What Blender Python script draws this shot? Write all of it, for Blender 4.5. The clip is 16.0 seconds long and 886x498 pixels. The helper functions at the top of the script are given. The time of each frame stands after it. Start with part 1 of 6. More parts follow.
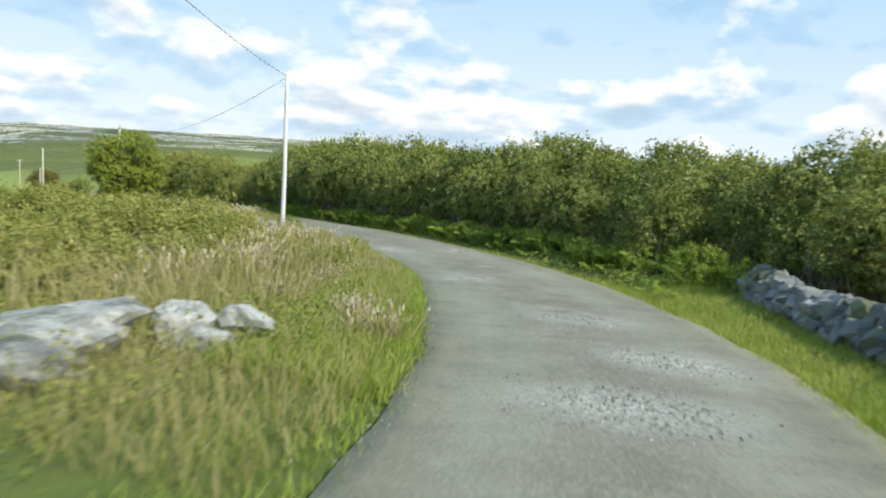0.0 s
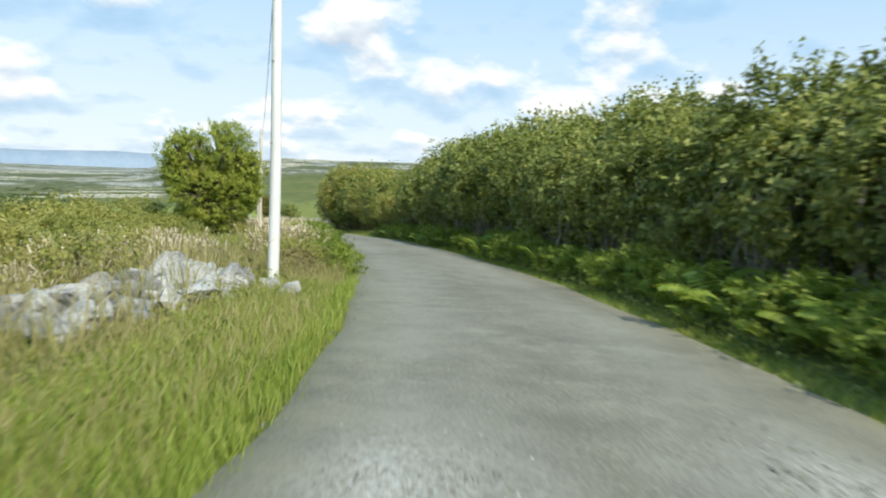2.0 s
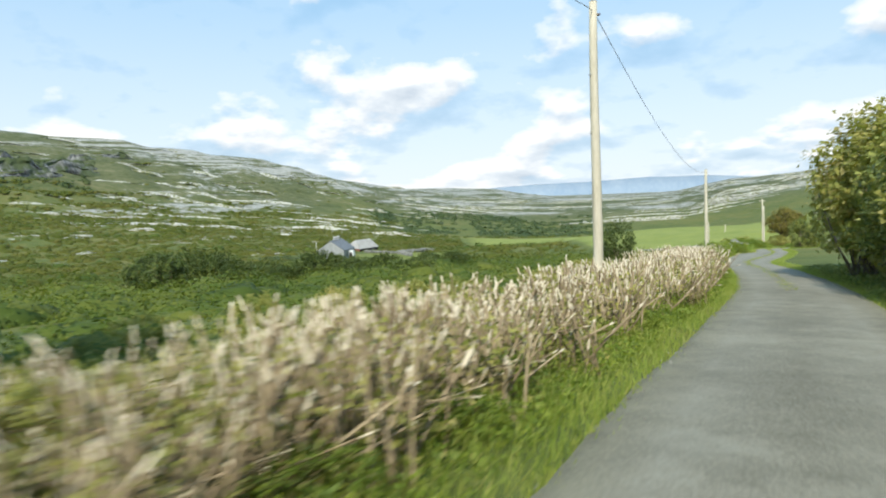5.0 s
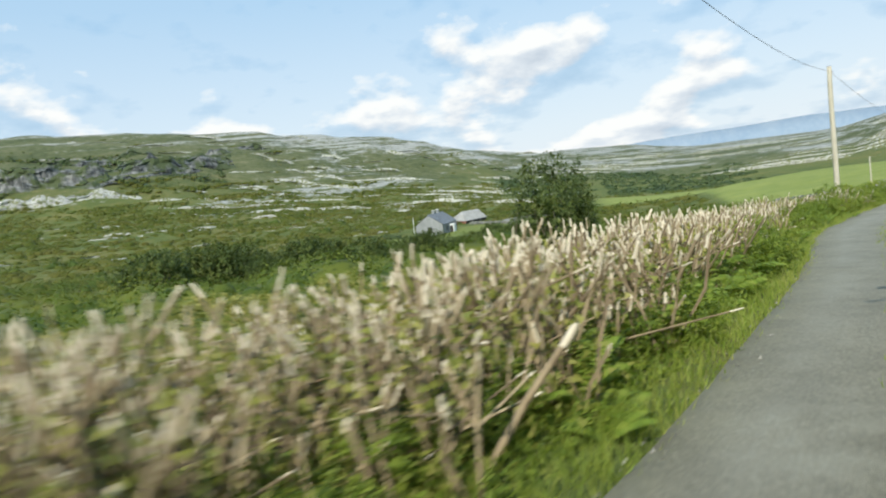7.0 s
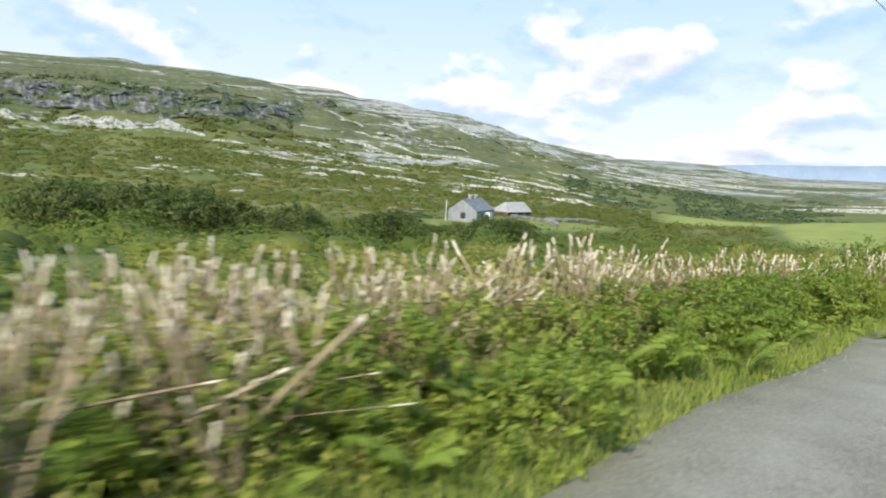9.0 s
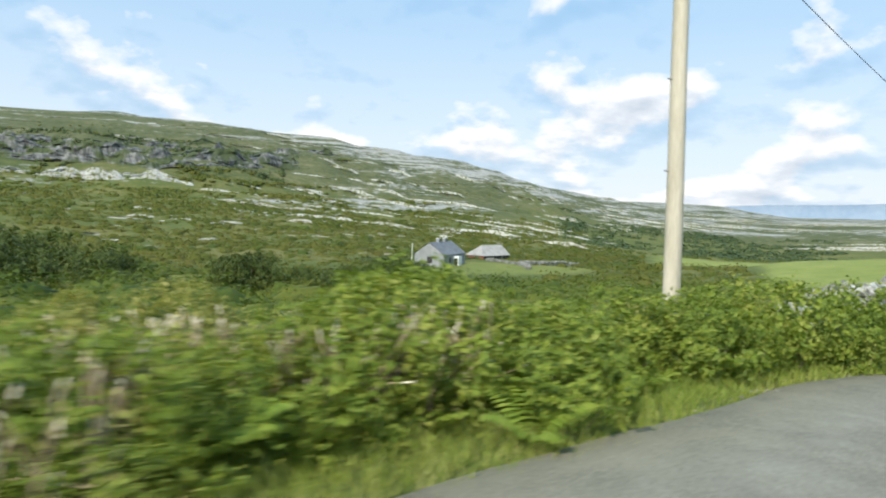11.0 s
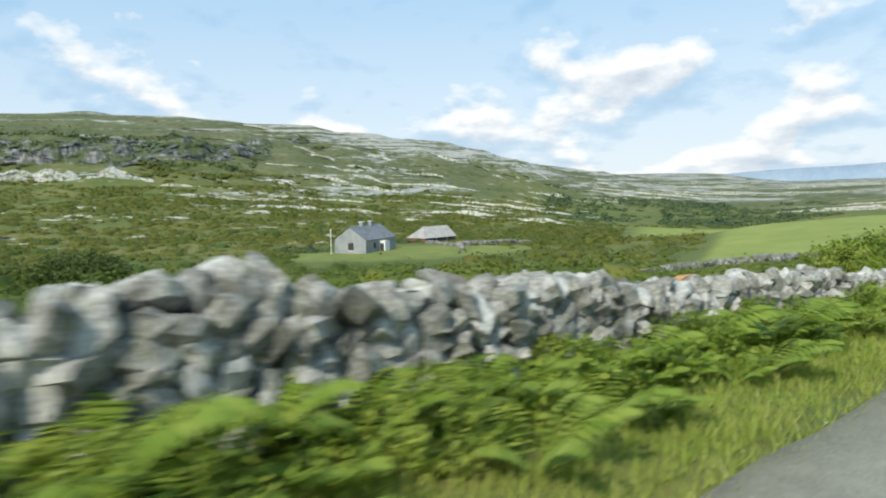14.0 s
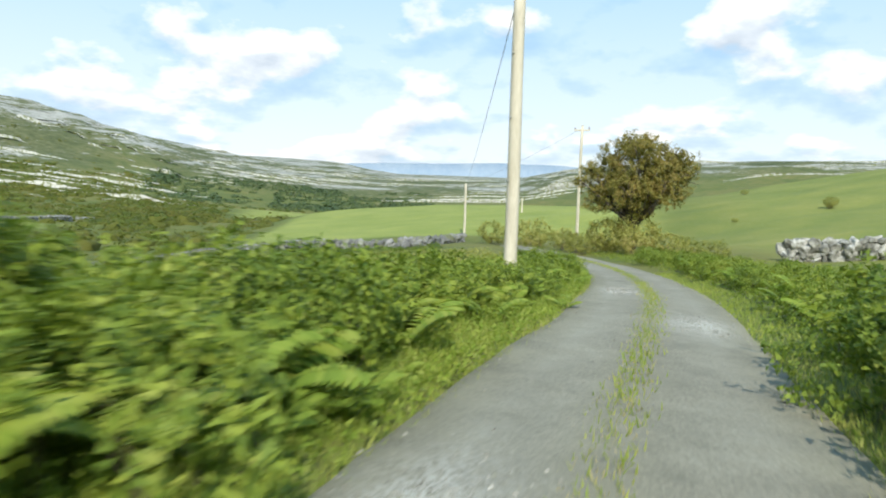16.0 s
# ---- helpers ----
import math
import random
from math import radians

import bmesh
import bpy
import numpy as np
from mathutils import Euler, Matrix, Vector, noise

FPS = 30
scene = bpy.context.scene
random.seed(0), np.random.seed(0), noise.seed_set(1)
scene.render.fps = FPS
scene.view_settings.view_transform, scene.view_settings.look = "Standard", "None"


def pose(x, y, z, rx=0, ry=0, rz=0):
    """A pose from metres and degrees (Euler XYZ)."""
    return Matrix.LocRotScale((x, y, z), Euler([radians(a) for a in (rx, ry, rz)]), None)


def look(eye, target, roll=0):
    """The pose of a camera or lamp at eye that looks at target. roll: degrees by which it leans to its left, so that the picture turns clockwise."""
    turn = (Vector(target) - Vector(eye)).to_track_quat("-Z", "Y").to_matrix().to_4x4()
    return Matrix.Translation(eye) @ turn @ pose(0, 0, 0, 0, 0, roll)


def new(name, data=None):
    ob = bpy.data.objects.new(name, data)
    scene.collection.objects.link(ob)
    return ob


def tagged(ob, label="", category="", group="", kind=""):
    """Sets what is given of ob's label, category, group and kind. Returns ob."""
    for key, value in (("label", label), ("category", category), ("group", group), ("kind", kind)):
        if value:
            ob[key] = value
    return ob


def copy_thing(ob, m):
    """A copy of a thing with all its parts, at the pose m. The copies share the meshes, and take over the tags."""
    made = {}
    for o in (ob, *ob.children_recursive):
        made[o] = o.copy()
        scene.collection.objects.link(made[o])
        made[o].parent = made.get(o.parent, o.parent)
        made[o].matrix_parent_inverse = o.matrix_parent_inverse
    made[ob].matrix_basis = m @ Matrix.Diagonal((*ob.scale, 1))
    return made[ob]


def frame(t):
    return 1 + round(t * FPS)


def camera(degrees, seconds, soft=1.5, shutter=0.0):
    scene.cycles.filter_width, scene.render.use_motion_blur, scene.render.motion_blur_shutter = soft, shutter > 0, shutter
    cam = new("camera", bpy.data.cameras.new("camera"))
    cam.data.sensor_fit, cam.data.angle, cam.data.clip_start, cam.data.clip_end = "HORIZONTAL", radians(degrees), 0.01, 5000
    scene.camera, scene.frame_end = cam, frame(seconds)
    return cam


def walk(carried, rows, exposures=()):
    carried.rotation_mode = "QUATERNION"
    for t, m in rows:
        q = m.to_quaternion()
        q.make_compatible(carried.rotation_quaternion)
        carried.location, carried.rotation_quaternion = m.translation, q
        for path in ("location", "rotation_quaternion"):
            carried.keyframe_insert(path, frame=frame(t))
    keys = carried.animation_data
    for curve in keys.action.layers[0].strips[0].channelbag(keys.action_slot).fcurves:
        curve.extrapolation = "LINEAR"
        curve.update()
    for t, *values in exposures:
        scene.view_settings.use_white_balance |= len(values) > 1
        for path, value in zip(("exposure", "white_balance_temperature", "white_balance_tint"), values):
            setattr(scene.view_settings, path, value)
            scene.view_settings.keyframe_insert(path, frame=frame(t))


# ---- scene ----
# ---- camera and its way ----
cam = camera(64.26, 16.0, soft=2.0, shutter=0.22)
# seconds, x, y, z, yaw, pitch, roll
PATH = [
    (0.0, 0.00, 0.00, 1.25, -0.69, -6.75, 3.64),
    (0.5, 0.73, 4.22, 0.93, 1.88, -7.98, 3.52),
    (1.0, 1.08, 8.56, 0.61, 6.40, -9.09, 3.67),
    (1.5, 0.86, 13.14, 0.31, 11.71, -7.90, 3.81),
    (2.0, -0.22, 17.91, 0.04, 17.80, -5.54, 2.46),
    (2.5, -1.90, 22.87, -0.21, 28.05, -4.93, 3.35),
    (3.0, -3.78, 27.96, -0.46, 33.82, -3.34, 1.76),
    (3.5, -5.98, 33.03, -0.71, 32.11, -5.54, -0.60),
    (4.0, -8.69, 37.92, -0.96, 37.28, -5.73, 1.01),
    (4.5, -11.43, 43.00, -1.23, 49.48, -4.55, -0.51),
    (4.7, -12.54, 45.02, -1.35, 55.71, -3.85, -1.12),
    (6.8, -25.01, 64.32, -2.90, 67.31, -4.87, -4.57),
    (7.0, -26.14, 65.90, -3.03, 71.10, -5.76, -7.14),
    (7.5, -28.95, 69.62, -3.34, 72.20, -8.97, -4.83),
    (8.0, -31.67, 72.95, -3.63, 75.92, -6.98, -1.45),
    (8.5, -34.26, 76.05, -3.90, 75.24, -4.29, 2.33),
    (9.0, -36.69, 79.02, -4.16, 76.29, -6.87, 2.42),
    (9.5, -38.99, 81.95, -4.41, 71.51, -5.90, 0.52),
    (9.7, -39.86, 83.14, -4.50, 73.18, -4.89, -0.05),
    (11.8, -47.72, 97.71, -5.47, 78.69, -2.58, 0.38),
    (12.0, -48.68, 99.16, -5.57, 79.14, -3.30, -1.78),
    (12.5, -51.26, 102.79, -5.83, 73.57, -4.92, -2.00),
    (13.0, -54.19, 106.34, -6.10, 73.72, -3.53, -3.36),
    (13.4, -56.41, 109.25, -6.33, 75.32, -3.61, -2.28),
    (13.5, -56.94, 110.00, -6.39, 76.93, -4.02, -3.25),
    (14.0, -59.46, 113.80, -6.69, 77.48, -4.41, -2.02),
    (14.5, -61.96, 117.55, -7.02, 74.83, -5.38, -2.10),
    (15.0, -64.39, 121.46, -7.37, 71.03, -5.33, -1.82),
    (15.3, -65.83, 123.85, -7.58, 62.76, -5.10, -1.81),
    (15.5, -66.78, 125.51, -7.72, 54.14, -5.81, -0.56),
    (16.0, -69.13, 129.77, -8.08, 47.64, -5.82, 1.90),
]
walk(cam, [(t, pose(x, y, z, 90 + pitch, 0, yaw) @ pose(0, 0, 0, 0, 0, roll)) for t, x, y, z, yaw, pitch, roll in PATH],
     exposures=[(t, e, 6500, 14 if 7.2 < t < 11 else 7) for t, e in ((0, 0.1), (4.7, 0.1), (6.8, -0.05), (7.0, -0.05), (7.5, 0.15), (8.0, 0.3), (8.5, 0.3), (9.0, 0.2), (9.7, 0.2), (11.8, 0.0), (15.0, 0.0), (15.5, 0.12), (16, 0.2))])

# ---- world and sun ----
SUN_AZ, SUN_EL = -130.0, 41.0      # degrees left of +y, and above the horizon
world = bpy.data.worlds.new("world")
scene.world = world
world.use_nodes = True


def node(tree, kind, **props):
    n = tree.nodes.new(kind)
    for k, v in props.items():
        n.inputs[k].default_value = v
    return n


def attribute(tree, name):
    n = tree.nodes.new("ShaderNodeAttribute")
    n.attribute_name = name
    return n.outputs["Fac"]


def maths(tree, op, a, b=0.0, clamp=False):
    n = tree.nodes.new("ShaderNodeMath")
    n.operation, n.use_clamp = op, clamp
    for i, v in enumerate((a, b)):
        if isinstance(v, (int, float)):
            n.inputs[i].default_value = v
        else:
            tree.links.new(v, n.inputs[i])
    return n.outputs[0]


def ramp(tree, fac, stops):
    n = tree.nodes.new("ShaderNodeValToRGB")
    while len(n.color_ramp.elements) < len(stops):
        n.color_ramp.elements.new(0.5)
    for e, (p, c) in zip(n.color_ramp.elements, stops):
        e.position = p
        e.color = (*c, 1) if len(c) == 3 else c
    tree.links.new(fac, n.inputs[0])
    return n.outputs[0]


def mix(tree, fac, a, b, kind="MIX"):
    n = tree.nodes.new("ShaderNodeMix")
    n.data_type, n.blend_type = "RGBA", kind
    for sock, v in ((n.inputs[0], fac), (n.inputs[6], a), (n.inputs[7], b)):
        if isinstance(v, (int, float)):
            sock.default_value = v
        elif isinstance(v, tuple):
            sock.default_value = (*v, 1)
        else:
            tree.links.new(v, sock)
    return n.outputs[2]


def noise_fac(tree, vec, scale, detail=4.0, rough=0.55, dims="3D"):
    n = tree.nodes.new("ShaderNodeTexNoise")
    n.noise_dimensions = dims
    n.inputs["Scale"].default_value, n.inputs["Detail"].default_value, n.inputs["Roughness"].default_value = scale, detail, rough
    if vec is not None:
        tree.links.new(vec, n.inputs["Vector"])
    return n.outputs["Fac"]


def stretched(tree, vec, sx, sy, sz):
    n = tree.nodes.new("ShaderNodeMapping")
    n.inputs["Scale"].default_value = (sx, sy, sz)
    tree.links.new(vec, n.inputs["Vector"])
    return n.outputs[0]


def sky():
    t = world.node_tree
    t.nodes.clear()
    out = node(t, "ShaderNodeOutputWorld")
    tex = node(t, "ShaderNodeTexSky")
    tex.sky_type, tex.sun_disc, tex.sun_elevation, tex.sun_rotation = "NISHITA", False, radians(SUN_EL), radians(-SUN_AZ)
    tex.air_density, tex.dust_density, tex.ozone_density = 1.0, 1.2, 1.3
    clear = node(t, "ShaderNodeBackground", Strength=0.135)
    t.links.new(mix(t, 0.78, tex.outputs[0], (2.5, 4.85, 7.3)), clear.inputs[0])
    # broken cumulus with lit tops and grey undersides, thickening towards the horizon
    co = node(t, "ShaderNodeTexCoord").outputs["Generated"]
    sep = node(t, "ShaderNodeSeparateXYZ")
    t.links.new(co, sep.inputs[0])
    up = maths(t, "MAXIMUM", sep.outputs[2], 0.0)
    squash = maths(t, "POWER", maths(t, "ADD", up, 0.03), 0.62)

    def puffs(lift):
        v = node(t, "ShaderNodeCombineXYZ")
        t.links.new(sep.outputs[0], v.inputs[0])
        t.links.new(sep.outputs[1], v.inputs[1])
        t.links.new(maths(t, "ADD", maths(t, "MULTIPLY", squash, 1.65), lift), v.inputs[2])
        return maths(t, "ADD", maths(t, "MULTIPLY", noise_fac(t, v.outputs[0], 6.0, 9.0, 0.5), 0.8), maths(t, "MULTIPLY", noise_fac(t, v.outputs[0], 1.7, 2.0, 0.5), 0.3))

    here, above = puffs(0.0), puffs(0.035)
    low = ramp(t, up, [(0.0, (0.085,) * 3), (0.10, (0.07,) * 3), (0.22, (0.015,) * 3), (0.34, (0.0,) * 3)])
    dens = maths(t, "SUBTRACT", maths(t, "ADD", here, low), maths(t, "MULTIPLY", up, 0.09))
    cover = ramp(t, dens, [(0.595, (0,) * 3), (0.635, (0.5,) * 3), (0.69, (0.96,) * 3)])
    haze = ramp(t, up, [(0.0, (0.7,) * 3), (0.07, (0.55,) * 3), (0.25, (0.22,) * 3), (0.6, (0,) * 3)])
    cover = maths(t, "MAXIMUM", cover, haze)
    lit = maths(t, "ADD", maths(t, "MULTIPLY", maths(t, "SUBTRACT", here, above), 5.5), maths(t, "MULTIPLY", maths(t, "SUBTRACT", 0.72, dens), 1.8), clamp=False)
    shade = ramp(t, maths(t, "ADD", lit, 0.42), [(0.0, (0.60, 0.67, 0.77)), (0.35, (0.80, 0.85, 0.92)), (0.62, (1.06, 1.05, 1.04))])
    cloud = node(t, "ShaderNodeBackground", Strength=1.0)
    t.links.new(shade, cloud.inputs[0])
    both = node(t, "ShaderNodeMixShader")
    t.links.new(cover, both.inputs[0])
    t.links.new(clear.outputs[0], both.inputs[1])
    t.links.new(cloud.outputs[0], both.inputs[2])
    t.links.new(both.outputs[0], out.inputs[0])


sky()
sun = new("sun", bpy.data.lights.new("sun", "SUN"))
sun.data.energy, sun.data.angle, sun.data.color = 5.0, radians(0.55), (1.0, 0.95, 0.84)
sun_dir = Vector((-math.sin(radians(SUN_AZ)) * math.cos(radians(SUN_EL)), math.cos(radians(SUN_AZ)) * math.cos(radians(SUN_EL)), math.sin(radians(SUN_EL))))
sun.matrix_world = look(sun_dir * 60, (0, 0, 0))

# ---- the lane's course: centre points on its surface, by distance along it ----
ALONG = [-40, -26, -13, 0, 7, 14, 21, 28, 36, 46, 58, 70, 82, 94, 106, 118, 130, 142, 154, 166, 175, 183, 193, 206]
ROAD = [
    (-6.23, -39.52, 3.02), (-3.88, -25.71, 1.96), (-1.69, -12.9, 0.98), (0.49, -0.08, 0.0),
    (1.54, 6.89, -0.52), (1.36, 14.06, -0.98), (-0.29, 21.0, -1.35), (-2.72, 27.58, -1.67),
    (-6.29, 34.9, -2.04), (-11.33, 43.56, -2.52), (-17.83, 53.59, -3.28), (-24.46, 63.67, -4.09),
    (-31.72, 73.17, -4.89), (-39.3, 82.47, -5.69), (-45.3, 92.84, -6.4), (-51.65, 102.98, -7.1),
    (-58.86, 112.66, -7.86), (-65.36, 122.74, -8.74), (-71.32, 133.13, -9.62), (-77.42, 143.47, -10.5),
    (-83.02, 150.66, -11.16), (-88.91, 156.55, -11.75), (-97.02, 163.51, -12.48), (-107.57, 172.54, -13.44),
]
# the tarmac's reach to the left and to the right of that line
LEFT_AT = [-40, 0, 4, 9, 24, 34, 41, 50, 55, 62, 76, 86, 97, 102, 107, 112, 115, 118, 122, 130, 154, 164, 172, 210]
LEFT_IS = [1.5, 1.45, 1.45, 1.68, 1.85, 1.75, 1.5, 1.32, 1.22, 1.26, 1.2, 1.25, 1.55, 2.05, 2.25, 2.45, 1.95, 1.45, 1.3, 1.22, 1.25, 1.4, 1.15, 1.1]
RIGHT_AT = [-40, 0, 4.5, 9, 16, 23, 36, 52, 60, 80, 97, 107, 118, 130, 154, 162, 181, 210]
RIGHT_IS = [1.5, 1.6, 1.69, 2.0, 2.0, 2.0, 1.75, 1.45, 1.45, 1.35, 1.15, 1.05, 1.15, 1.3, 1.4, 1.3, 1.1, 1.1]


def spline(at, rows, q):
    """Smooth interpolation of rows at the distances q (Hermite, tangents from the neighbours)."""
    at, rows, q = np.asarray(at, float), np.asarray(rows, float), np.asarray(q, float)
    tan = np.gradient(rows, at, axis=0)
    i = np.clip(np.searchsorted(at, q) - 1, 0, len(at) - 2)
    h = at[i + 1] - at[i]
    u = ((q - at[i]) / h)[:, None]
    h = h[:, None]
    return ((2 * u**3 - 3 * u**2 + 1) * rows[i] + (u**3 - 2 * u**2 + u) * h * tan[i]
            + (-2 * u**3 + 3 * u**2) * rows[i + 1] + (u**3 - u**2) * h * tan[i + 1])


LANE_S = np.arange(-40, 206.01, 0.5)
LANE = spline(ALONG, ROAD, LANE_S)
LANE_T = np.gradient(LANE[:, :2], axis=0)
LANE_T /= np.linalg.norm(LANE_T, axis=1)[:, None]
LANE_N = np.stack([-LANE_T[:, 1], LANE_T[:, 0]], -1)          # to the left


def lane(s, d=0.0):
    """World x, y and the lane's z at distance s along it and d to the left of its centre."""
    i = np.clip((np.asarray(s, float) + 40) * 2, 0, len(LANE_S) - 1.001)
    k = i.astype(int)
    f = (i - k)[..., None]
    p = LANE[k] * (1 - f) + LANE[k + 1] * f
    n = LANE_N[k] * (1 - f) + LANE_N[k + 1] * f
    return p[..., 0] + n[..., 0] * d, p[..., 1] + n[..., 1] * d, p[..., 2]


def half(s, d=1.0):
    """The lane's width from its centre line to the edge on the side of d."""
    return np.where(np.asarray(d) >= 0, np.interp(s, LEFT_AT, LEFT_IS), np.interp(s, RIGHT_AT, RIGHT_IS))


def heading(s):
    """The lane's turn to the left of +y, in degrees."""
    k = int(np.clip((s + 40) * 2, 0, len(LANE_S) - 1))
    return math.degrees(math.atan2(-LANE_T[k, 0], LANE_T[k, 1]))


def nearest(x, y):
    """Distance along the lane, distance to its left and the lane's z, for arrays of places."""
    x, y = np.asarray(x, float), np.asarray(y, float)
    s, d, z = np.empty(x.shape), np.empty(x.shape), np.empty(x.shape)
    xf, yf, sf, df, zf = x.ravel(), y.ravel(), s.ravel(), d.ravel(), z.ravel()
    for a in range(0, xf.size, 20000):
        b = slice(a, a + 20000)
        q = (xf[b, None] - LANE[None, ::4, 0]) ** 2 + (yf[b, None] - LANE[None, ::4, 1]) ** 2
        k = q.argmin(1) * 4
        for _ in range(2):
            c = np.clip(k[:, None] + np.arange(-3, 4)[None], 0, len(LANE) - 1)
            q = (xf[b, None] - LANE[c, 0]) ** 2 + (yf[b, None] - LANE[c, 1]) ** 2
            k = c[np.arange(len(k)), q.argmin(1)]
        dx, dy = xf[b] - LANE[k, 0], yf[b] - LANE[k, 1]
        side = np.sign(dx * LANE_N[k, 0] + dy * LANE_N[k, 1])
        sf[b], df[b], zf[b] = LANE_S[k], side * np.hypot(dx, dy), LANE[k, 2] + np.clip(dx * LANE_T[k, 0] + dy * LANE_T[k, 1], -2, 2) * -0.07
    return s, d, z


def lattice(ix, iy, seed):
    v = np.sin(ix * 127.1 + iy * 311.7 + seed * 74.7) * 43758.5453
    return v - np.floor(v)


def bumps(x, y, size, seed=0, octaves=3):
    """Soft random heights, -1 to 1, with features of about that size."""
    out, amp, total = 0.0, 1.0, 0.0
    for o in range(octaves):
        u, v = np.asarray(x) / size, np.asarray(y) / size
        iu, iv = np.floor(u), np.floor(v)
        fu, fv = u - iu, v - iv
        fu, fv = fu * fu * (3 - 2 * fu), fv * fv * (3 - 2 * fv)
        g = [lattice(iu + a, iv + b, seed + o) for a in (0, 1) for b in (0, 1)]
        out = out + amp * ((g[0] * (1 - fv) + g[1] * fv) * (1 - fu) + (g[2] * (1 - fv) + g[3] * fv) * fu)
        total += amp
        amp, size = amp * 0.5, size * 0.5
    return out / total * 2 - 1


def step(a, b, v):
    u = np.clip((v - a) / (b - a), 0, 1)
    return u * u * (3 - 2 * u)


# ---- the lie of the land: heights by bearing (degrees left of +y) and distance from the middle of the lane ----
MID = (-50.0, 95.0)
REACH = [180, 260, 340, 420, 520, 620, 850, 1300, 2000, 6000]
LAND = {}
LAND[-180] = (2, 4, 5, 6, 8, 10, 16, 20, 20, 20)
LAND[-90] = (-1, 0, 2, 3, 5, 8, 16, 20, 22, 24)
LAND[-20] = (-4, -2, 0, 4, 8, 13, 20, 26, 30, 34)
LAND[12] = (-10, -9, -8, -5, 0, 6, 21, 30, 34, 36)
LAND[22] = (-13, -14, -13, -10, -5, 3, 20, 28, 32, 36)
LAND[30] = (-15, -18, -19, -18, -13, -6, 14, 29, 33, 36)
LAND[37.5] = (-17.5, -23, -25.5, -25.5, -23, -19, -5, 14, 27, 28)
LAND[40.5] = (-18, -24, -27, -27.5, -26, -24, -20, -12, -5, -6)
LAND[52] = (-20, -27, -29, -30, -29, -28, -22, -13, -5, -7)
LAND[55.5] = (-20, -27, -29, -30, -28.5, -26, -17, 0, 22, 20)
LAND[60] = (-20, -26, -28, -28, -26, -23, -10, 9, 31, 24)
LAND[65] = (-20, -25, -26, -25, -22, -18, 1, 25, 27, 20)
LAND[67.5] = (-20, -24, -25, -23, -18.5, -12, 15, 37, 27, 19)
LAND[71] = (-19.5, -23, -23, -20, -14, -4, 35, 48, 26, 18)
LAND[74] = (-19, -21, -21.5, -18, -10, 2, 49, 54, 30, 18)
LAND[79] = (-18.6, -19.5, -19, -15, -4, 12, 65, 62, 38, 20)
LAND[83.5] = (-18.4, -18.8, -17, -12, 1, 20, 75, 76, 50, 20)
LAND[88] = (-18.2, -18.2, -15, -9, 7, 29, 84, 85, 60, 20)
LAND[96] = (-17.6, -17, -11, -3, 15, 38, 92, 94, 68, 20)
LAND[104] = (-18, -16, -9, -2, 17, 41, 95, 95, 71, 20)
LAND[112] = (-17, -14, -8, 0, 18, 42, 92, 92, 70, 20)
LAND[135] = (-12, -8, -3, 5, 18, 34, 64, 70, 60, 20)
LAND[160] = (-2, 0, 3, 6, 10, 14, 25, 28, 28, 20)
LAND[180] = (2, 4, 5, 6, 8, 10, 16, 20, 20, 20)
LAND_AZ = np.array(list(LAND), float)
LAND_Z = np.array(list(LAND.values()), float)


